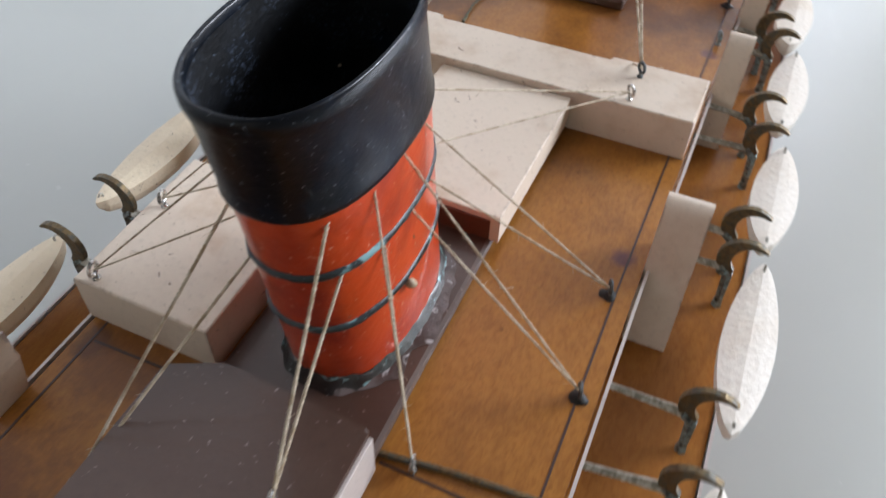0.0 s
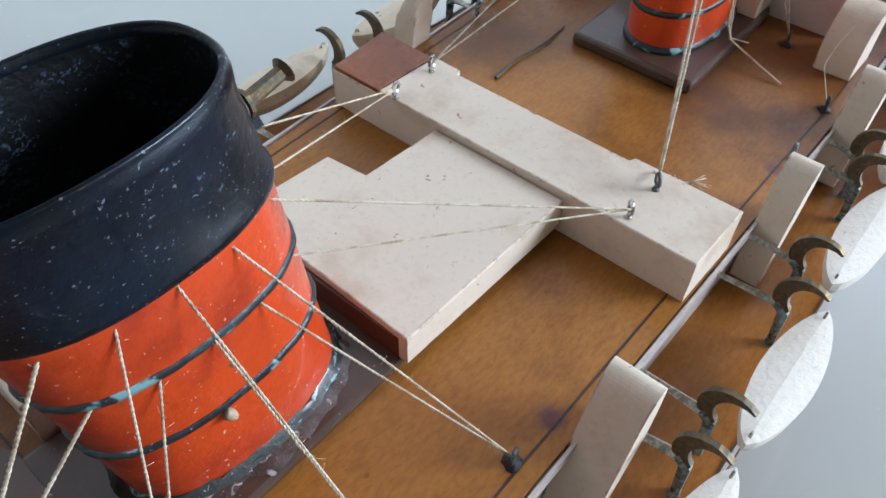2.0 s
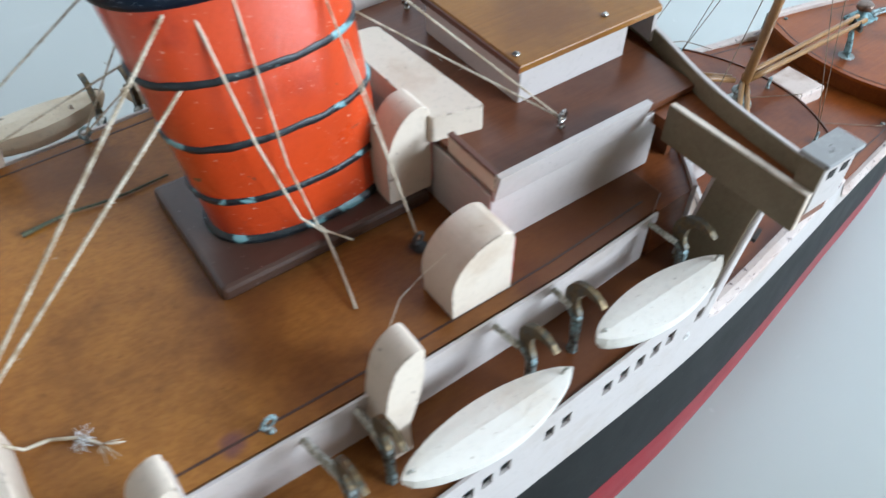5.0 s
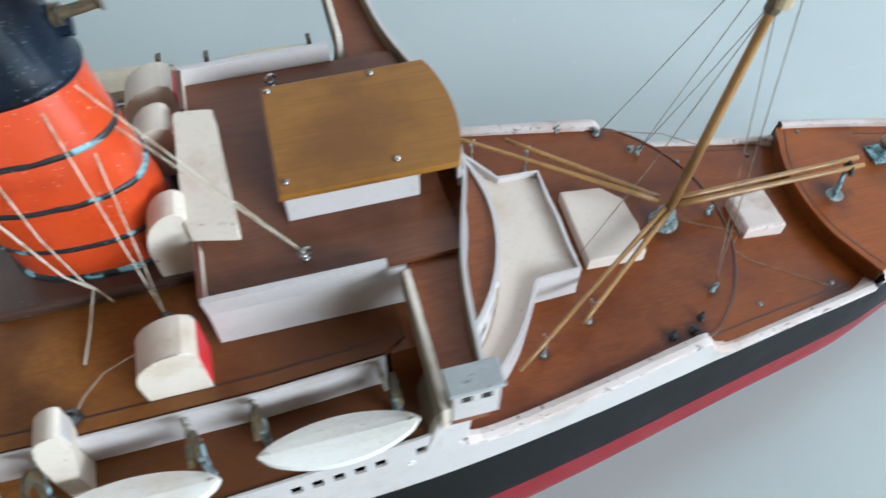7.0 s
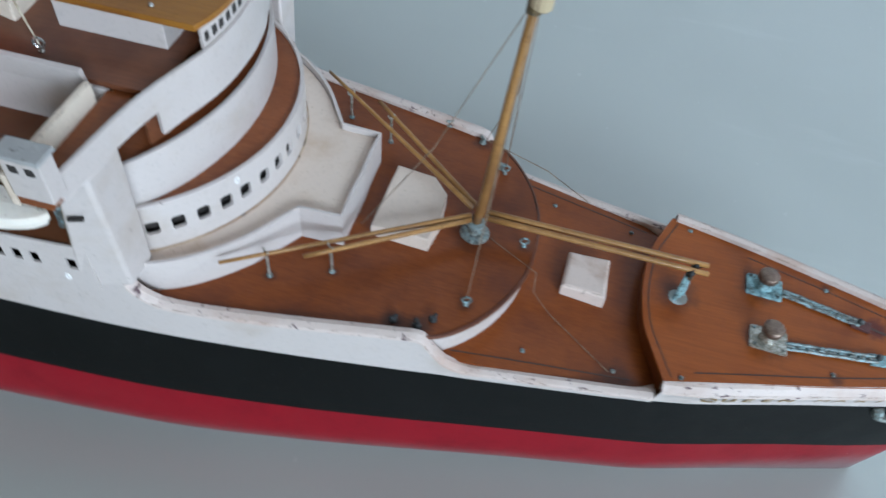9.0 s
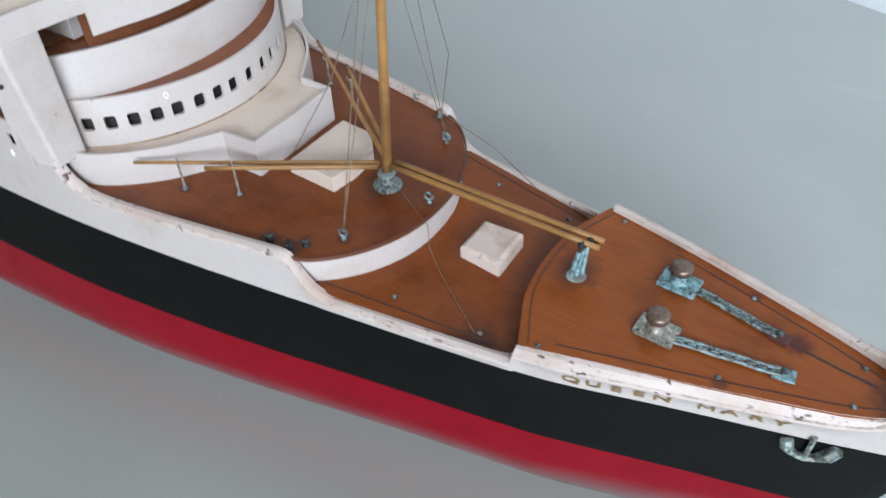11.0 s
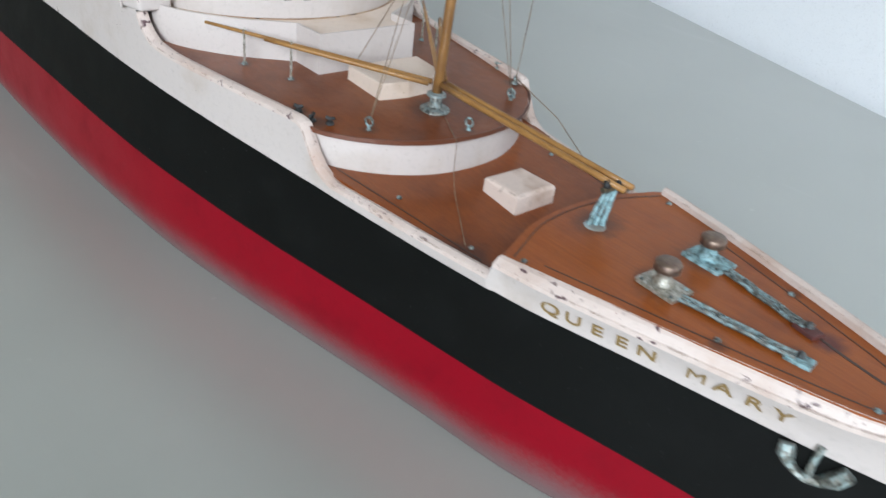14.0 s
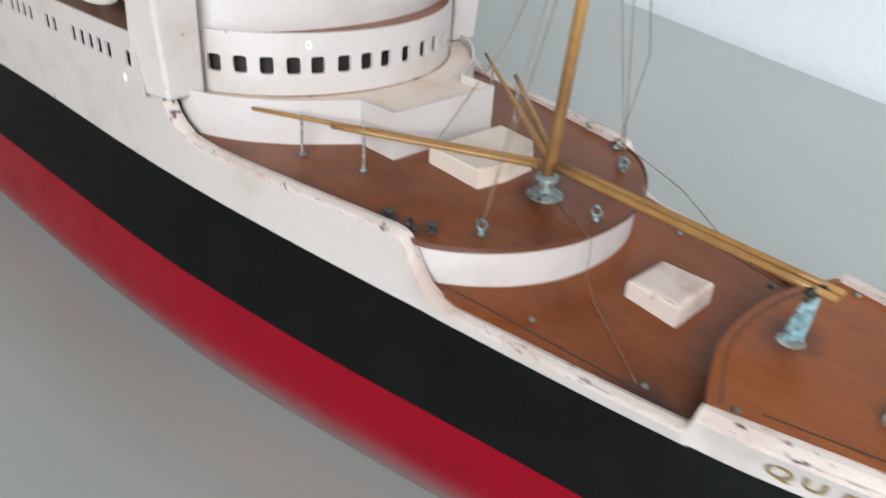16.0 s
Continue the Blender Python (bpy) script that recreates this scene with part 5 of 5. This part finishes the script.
    part("shank", lathe([(0.0011, -0.0002), (0.0010, 0.0004), (0.0006, 0.0008), (0.00055, 0.0018)], 0, 0, 8), mat, ob)
    if mat is M_DARKEYE and -0.01 < z < 0.005:
        lump = lathe([(0.0024, -0.0002), (0.0018, 0.0005), (0.0012, 0.0010), (0.0007, 0.0016), (0.0003, 0.0020)], 0, 0, 12)
        for v in lump.verts:
            v.co.xy *= 1 + 0.45 * noise.noise((v.co + Vector((x, y, z))) * 700)
        part("crust", lump, M_DARKCRUST, ob, "black corroded crust", True)
    return ob


def deck_pin(x, y, z, mat=None):
    ob = thing("deck_pin", "small round corroded nail head in the deck", "pin", "deck pins", at=(x, y, z))
    part("head", lathe([(0.0010, -0.0002), (0.00105, 0.0004), (0.0007, 0.0008), (0.0003, 0.0009)], 0, 0, 10), mat or M_VERD, ob, "", True)
    return ob


def deck_cleat(x, y, z, mat):
    """Two corroded horns on a small foot."""
    ob = thing("deck_cleat", "small corroded cleat with two horns on the fore deck", "cleat", "deck cleats", at=(x, y, z))
    part("foot", lathe([(0.0018, -0.0002), (0.0015, 0.0007), (0.0008, 0.0012), (0.0008, 0.0020)], 0, 0, 9), mat, ob)
    a = math.sin(x * 900) * 1.2
    d = Vector((math.cos(a), math.sin(a), 0)) * 0.0017
    part("horns", sweep([-d + Vector((0, 0, 0.0027)), Vector((0, 0, 0.0019)), d + Vector((0, 0, 0.0026))], [0.0007, 0.0009, 0.0006], 6), mat, ob)
    return ob


EYES = {
    "a": (0.0031, -0.0402, 0.0140), "f": (0.0163, -0.0403, 0.0140), "pa": (0.0010, 0.0355, 0.0140), "pf": (0.0175, 0.0360, 0.0140),
    "d1": (-0.0620, -0.0541, 0.0), "d2": (-0.0948, -0.0558, 0.0), "d3": (-0.1268, -0.0287, 0.0), "d4": (-0.1505, -0.0114, 0.0150),
    "p1": (-0.1195, 0.0563, 0.0140), "p2": (-0.0931, 0.0570, 0.0140), "p3": (-0.1600, 0.0324, 0.0),
    "b1": (0.0700, -0.0592, 0.0), "b2": (0.0990, -0.0578, 0.0), "b3": (0.1262, -0.0335, 0.0), "h": (0.1700, -0.0362, HOUSE_Z), "hp": (0.1700, 0.0362, HOUSE_Z),
    "q1": (0.0700, 0.0590, 0.0), "q2": (0.0990, 0.0578, 0.0),
    "cs": (0.3199, -0.0372, fore_z(0.3199)), "csp": (0.3199, 0.0372, fore_z(0.3199)), "cs2": (0.3357, -0.0012, FORE_Z),
}
for key, (x, y, z) in EYES.items():
    dark = key in ("d1", "d2", "f", "b2", "b3")
    verd = key in ("cs", "csp", "cs2", "b1", "q1")
    lab = "small corroded dark screw eye in the deck" if dark else "small green-crusted screw eye in the deck" if verd else "small bright screw eye turned into the wood"
    screw_eye(x, y, z, M_DARKEYE if dark else M_VERD if verd else M_EYE, 40 if key in "af" else 15, label=lab)
for s in (-1, 1):
    cleats = ((0.2958, 0.0526), (0.3048, 0.0523), (0.3098, 0.0476)) if s < 0 else ((0.2893, 0.0591), (0.3063, 0.0533), (0.3177, 0.0402))
    for x, y in cleats:
        deck_cleat(x, s * y, fore_z(x), M_DARKCRUST if s < 0 else M_FOOT)
    deck_pin(0.345, s * 0.0405, well_z(0.345))
    deck_pin(0.381, s * 0.0375, well_z(0.381))
    deck_pin(0.4050, s * 0.0385, FOC_Z)
    deck_pin(0.4625, 0.0225 if s > 0 else -0.0198, FOC_Z)
    deck_pin(0.5030, s * 0.0090, FOC_Z)
for x, y in ((0.1688, -0.0178), (0.1686, 0.0200), (0.2013, -0.0172), (0.2011, 0.0200)):
    deck_pin(x, y, 0.0335, M_EYE)
screw_eye(0.5280, 0.0010, -0.0568, M_DARKEYE, 30, 0.0011, "small corroded dark screw eye at the stem head")


# ---------------------------------------------------------------- threads
def thread(points, radius, sag=0.0, label="taut linen rigging thread with fuzzy fibres", mat=None):
    pts = []
    for a, b in zip(points, points[1:]):
        a, b = Vector(a), Vector(b)
        n = 8
        for i in range(n):
            t = i / n
            p = a.lerp(b, t)
            p.z -= sag * 4 * t * (1 - t)
            pts.append(p)
    pts.append(Vector(points[-1]))
    if mat is None and len(points) == 2:
        # two plies laid round each other, with a loose fibre here and there
        a, b = Vector(points[0]), Vector(points[1])
        d = (b - a).normalized()
        u = d.cross(Vector((0, 0, 1))).normalized()
        w = d.cross(u)
        L = (b - a).length
        n = int(L / 0.00045)
        bm = bmesh.new()
        for ply in (0, math.pi):
            line = []
            for i in range(n + 1):
                g = 2 * math.pi * (L * i / n) / 0.0022 + ply
                line.append(a.lerp(b, i / n) + (u * math.cos(g) + w * math.sin(g)) * radius * 0.42)
            sweep(line, radius * 0.58, 5, bm)
        for i in range(int(L / 0.004)):
            p = a.lerp(b, random.random())
            q = p + (u * random.uniform(-1, 1) + w * random.uniform(-1, 1)) * 0.0014 + d * random.uniform(-0.002, 0.002)
            sweep([p, (p + q) / 2 + u * 0.0002, q], 0.00004, 3, bm)
    else:
        bm = sweep(pts, radius, 6)
        if "frayed" in label:
            for i in range(16):
                p = Vector(points[-1])
                q = p + Vector((random.uniform(-0.001, 0.005), random.uniform(-0.006, 0.001), random.uniform(0.0, 0.0018)))
                sweep([p - Vector((0.002, -0.002, 0)) * random.random(), p, p.lerp(q, 0.5) + Vector((0, 0, 0.0004)), q], 0.00009, 3, bm)
    ob = mesh_object("rigging_thread", bm, mat or M_THREAD, smooth=True)
    return tagged(ob, label, "thread", "rigging threads")


def eye_top(key):
    x, y, z = EYES[key]
    return (x, y, z + 0.0028)


FA, FB = (-0.0915, 0.003), (0.1105, 0.0042)
ta, tb = 0.00030, 0.00042
for key, a1, a2, r in (("d1", -66, -66, ta), ("d2", -90, -89, ta), ("d3", -113, -112, ta), ("d4", -138, -137, tb), ("a", -40, -40, ta), ("pa", 40, 40, ta), ("p1", 118, 118, ta), ("p2", 92, 92, ta), ("p3", 150, 150, tb)):
    thread([funnel_point(*FA, a1, 0.0592), eye_top(key)], r)
    thread([funnel_point(*FA, a2, 0.0430), eye_top(key)], r)
for key, a1, a2, r in (("f", -128, -136, 0.00048), ("b3", -52, -40, ta), ("h", -25, -15, ta), ("pf", 150, 160, ta), ("q1", 112, 105, ta), ("q2", 70, 75, ta)):
    thread([funnel_point(*FB, a1, 0.0682), eye_top(key)], r)
    thread([funnel_point(*FB, a2, 0.0505), eye_top(key)], r)
# slack thread fallen against the forward funnel
slack = "slack loose thread hanging down the funnel to the deck"
thread([funnel_point(*FB, -118, 0.0682), (0.0945, -0.0185, 0.0400), (0.1010, -0.0195, 0.0140), (0.1065, -0.0200, 0.0060), (0.1045, -0.0310, 0.0030), (0.1020, -0.0419, 0.0006)], 0.00036, 0.0, slack)
thread([funnel_point(*FB, -98, 0.0682), (0.1010, -0.0178, 0.0300), (0.1050, -0.0196, 0.0095), (0.1070, -0.0200, 0.0062), (0.1118, -0.0248, 0.0040)], 0.0003, 0.0, slack)
thread([(0.0185, -0.0395, 0.0160), (0.0215, -0.0370, 0.0148), (0.0260, -0.0345, 0.0020), (0.0308, -0.0343, 0.0008), (0.0365, -0.0376, 0.0008), (0.0394, -0.0416, 0.0006)], 0.0004, 0.0, "frayed loose thread end beside the cross bar")
tagged(mesh_object("wire_piece", sweep([(0.0430, 0.0302, 0.0006), (0.0500, 0.0308, 0.0008), (0.0564, 0.0312, 0.0009), (0.0640, 0.0300, 0.0009), (0.0720, 0.0296, 0.0008), (0.0835, 0.0306, 0.0006)], [0.0007, 0.0005, 0.0004, 0.0004, 0.0004, 0.0003], 6), M_WIRE), "bent piece of green wire lying on the deck", "wire")
tagged(mesh_object("brass_strip", sweep([(-0.1262, -0.0205, 0.0006), (-0.1240, -0.0366, 0.0006), (-0.1225, -0.0560, 0.0006)], 0.0008, 6), M_BRASS), "thin brass strip lying across the boat deck", "strip")

knot = lathe([(0.0003, -0.0012), (0.0011, -0.0007), (0.0014, 0.0001), (0.0010, 0.0009), (0.0003, 0.0013)], 0, 0, 10)
kp = funnel_point(*FA, -100, 0.0225) + Vector((0, -0.0012, 0))
for v in knot.verts:
    v.co = v.co * (1 + 0.4 * noise.noise(v.co * 900)) + kp
tagged(mesh_object("thread_knot", knot, M_THREAD, smooth=True), "small cream knot of thread caught on the funnel band", "knot")
# lint and a curled fibre on the boat deck
lint = bmesh.new()
for k in range(60):
    p = Vector((0.0365 + random.gauss(0, 0.0008), -0.0385 + random.gauss(0, 0.0011), 0.0004))
    q = p + Vector((random.uniform(-0.0014, 0.0014), random.uniform(-0.0018, 0.0018), random.uniform(0.0, 0.0009)))
    sweep([p, p.lerp(q, 0.5) + Vector((0, 0, 0.0008)), q], 0.00008, 3, lint)
tagged(mesh_object("lint_tuft", lint, M_RINGMARK, smooth=True), "pale tuft of lint lying on the boat deck", "lint")
tagged(mesh_object("loose_fibre", sweep([(0.1215, -0.0520, 0.0170), (0.1160, -0.0505, 0.0120), (0.1095, -0.0505, 0.0080), (0.1035, -0.0545, 0.0050), (0.1000, -0.0575, 0.0020), (0.0985, -0.0595, 0.0006)], 0.00012, 4), M_THREAD, smooth=True), "thin curled fibre hanging beside the ventilator", "fibre")
# ---------------------------------------------------------------- mast, booms, stanchions
mast = thing("mast", "varnished wooden mast on a corroded brass foot", "mast", at=(0.315, -0.001, fore_z(0.315)))
MT = Vector((0.0104, -0.0030, 0.150))
part("foot_disc", lathe([(0.0062, -0.0002), (0.0061, 0.0006), (0.0052, 0.0012), (0.0028, 0.0016), (0.0023, 0.0052), (0.0040, 0.0060), (0.0038, 0.0070), (0.0020, 0.0076), (0.0016, 0.0115)], 0, 0, 18), M_FOOT, mast, "grey-green corroded foot")
part("mast_pole", sweep([(0, 0, 0.0072)] + [tuple(MT * t) for t in (0.1, 0.3, 0.5, 0.7, 0.85, 1.0)], [0.0021, 0.0021, 0.0020, 0.0019, 0.0017, 0.0015, 0.0013], 10), M_SPAR, mast, "", True)
ct = MT * 0.76
part("lookout", sweep([(ct.x + 0.0012, ct.y - 0.0004, ct.z - 0.0046), (ct.x + 0.0014, ct.y - 0.0004, ct.z - 0.0040), (ct.x + 0.0016, ct.y - 0.0005, ct.z + 0.0010), (ct.x + 0.0018, ct.y - 0.0005, ct.z + 0.0030), (ct.x + 0.0018, ct.y - 0.0005, ct.z + 0.0034)], [0.0030, 0.0037, 0.0037, 0.0043, 0.0040], 14), M_LOOKOUT, mast, "tan wooden lookout drum")
part("mast_binding", sweep([(ct.x * 0.94, ct.y * 0.94, ct.z * 0.94), (ct.x * 1.05, ct.y * 1.05, ct.z * 1.05)], 0.0026, 10), M_BRASS, mast, "tarnished binding round the mast")


def boom(a, b, r0, r1, label="thin varnished wooden boom lying on wire rests"):
    ob = mesh_object("boom", sweep([Vector(a).lerp(Vector(b), i / 6) for i in range(7)], [r0 + (r1 - r0) * i / 6 for i in range(7)], 8), M_SPAR, smooth=True)
    return tagged(ob, label, "boom", "booms")


for s in (-1, 1):
    boom((0.3125, s * 0.0020, -0.0450), (0.2319, s * 0.0582, -0.0391), 0.0012, 0.0007)
    boom((0.3130, s * 0.0042, -0.0452), (0.2593, s * 0.0462, -0.0393), 0.0012, 0.0009)
    boom((0.3180, s * 0.0016, -0.0448), (0.4085, s * 0.0022 + 0.0035, -0.0498), 0.0013, 0.0011)
    for x, y in ((0.2455, 0.0480), (0.2670, 0.0386)):
        st = thing("boom_rest", "thin tinned wire rest with a forked top", "rest", "boom rests", at=(x, s * y, fore_z(x)))
        part("foot", lathe([(0.0013, -0.0002), (0.0012, 0.0006), (0.0005, 0.0012)], 0, 0, 8), M_VERD, st)
        part("stem", sweep([(0, 0, 0.0004), (0, 0, FORE_Z - fore_z(x) + 0.0160)], 0.00055, 6), M_TIN, st)
        low = FORE_Z - fore_z(x)
        part("fork", sweep([(0.0012, s * 0.0009, low + 0.0180), (0.0009, s * 0.0007, low + 0.0162), (-0.0009, s * -0.0007, low + 0.0162), (-0.0012, s * -0.0009, low + 0.0180)], 0.0004, 6), M_TIN, st)
# rest for the forward booms
af = thing("boom_crutch", "three-legged corroded turquoise brass crutch", "crutch", at=(0.4015, 0.0, FOC_Z))
for dx, dy in ((-0.0014, -0.0017), (0.0, 0.0), (0.0014, 0.0017)):
    part("leg", sweep([(dx, dy, -0.0002), (dx * 0.9 + 0.0004, dy * 0.9 + 0.0012, 0.0070), (dx * 0.5 + 0.0008, dy * 0.55 + 0.0034, 0.0142)], [0.0010, 0.00085, 0.0008], 6), M_TURQ, af, "turquoise corroded leg")
part("foot_crust", lathe([(0.0042, -0.0002), (0.0036, 0.0003), (0.0020, 0.0006)], 0.0, 0.0, 12), M_SALT, af, "pale crusty foot")
part("top_bar", sweep([(0.0004, -0.0015, 0.0142), (0.0024, 0.0078, 0.0146)], 0.0011, 6), M_BRASS, af, "tarnished top bar")
for dx, dy, dz, rr in ((0.0006, 0.0004, 0.0158, 0.0017), (0.0022, 0.0040, 0.0156, 0.0015), (0.0040, 0.0062, 0.0150, 0.0013)):
    lump = lathe([(0.2, -1.0), (0.8, -0.6), (1.0, 0.0), (0.8, 0.6), (0.2, 1.0)], 0, 0, 9)
    for v in lump.verts:
        v.co = v.co * rr * (1 + 0.5 * noise.noise(v.co * 1.7 + Vector((dx * 900, dy * 900, 0)))) + Vector((dx, dy, dz))
    part("lashing", lump, M_DARKCRUST, af, "dark lump of old lashing", True)

wire = "slack thin wire stay of the mast"
mtop = Vector((0.315, -0.001, FORE_Z)) + MT
mx = Vector((0.315, -0.001, FORE_Z)) + ct
for key, top, sag in (("cs", mx, 0.001), ("cs", mtop, 0.0), ("csp", mx, 0.001), ("csp", mtop, 0.0)):
    thread([eye_top(key), tuple(top)], 0.00018, sag, wire, M_STAY)
thread([(0.2700, -0.0120, fore_z(0.27)), (0.2960, -0.0060, -0.0100), tuple(mx)], 0.0002, 0.0, wire, M_STAY)
thread([(0.3080, 0.0520, -0.0525), (0.3190, 0.0420, -0.0150), tuple(mtop)], 0.0002, 0.0, wire, M_STAY)
thread([(0.3090, 0.0515, -0.0525), (0.3380, 0.0490, -0.0600), (0.3600, 0.0470, -0.0718)], 0.00022, 0.0, wire, M_STAY)
thread([(0.3205, -0.0010, -0.0560), (0.3432, -0.0138, -0.0560), (0.3440, -0.0142, -0.0680), (0.3520, -0.0200, -0.0718), (0.3791, -0.0385, -0.0744)], 0.00016, 0.0, "thin slack thread trailing over the deck front", M_STAY)


# ---------------------------------------------------------------- hatches on the fore decks
h1 = thing("fore_hatch", "cream painted wooden block with a rounded front on the fore deck", "hatch", at=(0.287, 0, fore_z(0.3)))
bm = prism([(0.2752, -0.0160), (0.2990, -0.0168), (0.3010, -0.0040), (0.3000, 0.0100), (0.2930, 0.0180), (0.2760, 0.0200)], fore_z(0.3) - 0.0004, -0.0487, 0.0005)
bm.transform(Matrix.Translation((-0.287, 0, -fore_z(0.3))))
part("block", bm, M_PEACH, h1)
h2 = thing("well_hatch", "small cream painted wooden block with worn edges", "hatch", at=(0.364, 0.0015, well_z(0.373)))
bm = prism([(0.3545, -0.0078), (0.3730, -0.0088), (0.3727, 0.0118), (0.3550, 0.0112)], well_z(0.373) - 0.0006, -0.0666, 0.0014)
bm.transform(Matrix.Translation((-0.364, -0.0015, -well_z(0.373))))
part("block", bm, M_WORN, h2)


# ---------------------------------------------------------------- capstans and chain tracks
def capstan(x, y, plate_mat, label):
    ob = thing("capstan", label, "capstan", "capstans", at=(x, y, FOC_Z))
    part("base_plate", prism(rounded([(-0.0070, -0.0050), (0.0075, -0.0058), (0.0080, 0.0050), (-0.0065, 0.0056)], 0.0006), -0.0002, 0.0011, 0.0002), plate_mat, ob, "corroded square base plate")
    part("drum", lathe([(0.0036, 0.0010), (0.0034, 0.0022), (0.0024, 0.0036), (0.0022, 0.0050), (0.0030, 0.0058)], 0.0, 0, 18), plate_mat, ob, "corroded waisted drum", True)
    part("cap", lathe([(0.0030, 0.0056), (0.0041, 0.0062), (0.0042, 0.0086), (0.0035, 0.0093), (0.0008, 0.0094)], 0.0, 0, 18), M_BRONZE, ob, "brown bronze cap", True)
    for px, py in ((-0.0052, -0.0038), (0.0058, -0.0042), (0.0060, 0.0036), (-0.0050, 0.0042)):
        part("bolt", lathe([(0.0006, 0.0010), (0.0006, 0.0016), (0.0003, 0.0018)], px, py, 8), M_VERD, ob)
    return ob


capstan(0.4372, -0.0108, M_TIN, "bronze capstan on a corroded square plate")
capstan(0.4360, 0.0160, M_TURQ, "bronze capstan on a turquoise corroded plate")


def chain_track(a, b, stopper):
    a, b = Vector(a), Vector(b)
    d = (b - a).normalized()
    n = Vector((-d.y, d.x, 0))
    ob = thing("chain_track", "corroded turquoise brass chain track on the forecastle", "chain track", "chain tracks", at=a)
    L = (b - a).length
    for e in (-1, 1):
        pts = [(d * L * i / 8 + n * e * 0.0013) + Vector((0, 0, 0.0008 + 0.0002 * ((i * 7) % 3))) for i in range(9)]
        part("side_strip", sweep(pts, 0.00075, 5), M_VERD, ob)
    part("bed", sweep([Vector((0, 0, 0.0003)), d * L + Vector((0, 0, 0.0003))], 0.0012, 4, flat=0.4), M_DARKEYE, ob, "dark bed of the track")
    for i in range(9):
        c = d * L * (i + 0.5) / 9
        part("link", sweep([c - d * 0.0014 + Vector((0, 0, 0.0010)), c + d * 0.0014 + Vector((0, 0, 0.0011))], 0.0006, 6), M_VERD, ob)
    st = Vector((d.x * L, d.y * L, 0))
    bm = box(-0.0030, 0.0045, -0.0026, 0.0026, -0.0002, 0.0013, 0.0003)
    bm.transform(Matrix.Translation(st) @ Matrix.Rotation(math.atan2(d.y, d.x), 4, "Z"))
    s_ob = part("stopper", bm, M_TURQ if stopper else M_REDCRUST, ob, "crusted chain stopper")
    bm = lathe([(0.0015, 0.0012), (0.0012, 0.0024), (0.0004, 0.0030)], st.x + 0.0005, st.y + 0.0008, 8)
    part("stopper_knob", bm, M_DARKEYE, s_ob)
    return ob


chain_track((0.4445, -0.0120, FOC_Z), (0.4800, -0.0078, FOC_Z), True)
chain_track((0.4440, 0.0150, FOC_Z), (0.4745, 0.0082, FOC_Z), False)
tagged(mesh_object("chain_stain", path_wall([(0.4790, 0.0088), (0.4860, 0.0070), (0.4960, 0.0052), (0.5080, 0.0038)], FOC_Z - 0.0003, FOC_Z + 0.00008, -0.0012), M_LINE), "dark bare strip where a chain track is missing", "stain")

# ---------------------------------------------------------------- anchor and lettering on the hull


def on_hull(x, z, out=0.0004):
    px, h = hull_point(x, z, -1)
    return Vector((px, -(h + out), z))


anchor = thing("anchor", "corroded pale metal anchor hanging at the black bow", "anchor", at=on_hull(0.5000, -0.0886))
k = Matrix.Translation(-on_hull(0.5000, -0.0886))
for name, pts, rad in (
    ("shank", [on_hull(0.4993, -0.0812, 0.0008), on_hull(0.5000, -0.0866, 0.0016), on_hull(0.5010, -0.0924, 0.0012)], [0.0014, 0.0012, 0.0015]),
    ("arm", [on_hull(0.4918, -0.0844, 0.0008), on_hull(0.4928, -0.0868, 0.0016), on_hull(0.4948, -0.0898, 0.0014), on_hull(0.4978, -0.0921, 0.0013), on_hull(0.5010, -0.0931, 0.0012)], [0.0026, 0.0031, 0.0021, 0.0015, 0.0017]),
    ("arm", [on_hull(0.5010, -0.0931, 0.0012), on_hull(0.5042, -0.0921, 0.0013), on_hull(0.5070, -0.0891, 0.0014), on_hull(0.5088, -0.0856, 0.0010)], [0.0017, 0.0018, 0.0031, 0.0026]),
):
    bm = sweep(pts, rad, 7, flat=0.8)
    bm.transform(k)
    part(name, bm, M_ANCHOR, anchor, "pale corroded " + name)


def lettering(word, x0, x1, size):
    """Flat gold letters laid on the hull one by one."""
    n = len(word)
    for i, ch in enumerate(word):
        if ch == " ":
            continue
        x = x0 + (x1 - x0) * i / (n - 1) - (0.0008 if 5 < i < 8 else 0)
        cu = bpy.data.curves.new("letter", "FONT")
        cu.body, cu.size, cu.extrude, cu.offset, cu.align_x, cu.align_y = ch, size, 0.00004, 0.0 if ch == "M" else 0.00010, "CENTER", "CENTER"
        tmp = bpy.data.objects.new("letter_tmp", cu)
        scene.collection.objects.link(tmp)
        bpy.context.view_layer.update()
        me = bpy.data.meshes.new_from_object(tmp.evaluated_get(bpy.context.evaluated_depsgraph_get()))
        bpy.data.objects.remove(tmp)
        me.materials.append(M_GOLD)
        z = -0.0758 - 0.0014 * (x - x0) / (x1 - x0)
        p = on_hull(x, z, 0.0006)
        q = on_hull(x + 0.004, z, 0.0006)
        up = on_hull(x, z + 0.003, 0.00012) - on_hull(x, z - 0.003, 0.00012)
        u = (q - p).normalized()
        w = u.cross(up).normalized()
        v = w.cross(u)
        m = Matrix((u, v, w)).transposed().to_4x4()
        me.transform(Matrix.Translation((p.x, p.y, p.z - TABLE_Z)) @ m @ Matrix.Diagonal((1.35, 1.0, 1.0, 1.0)))
        ob = new("letter", me)
        ob.parent = hull
        tagged(ob, "worn gold painted capital letter")


lettering("QUEEN MARY", 0.4190, 0.4872, 0.0062)
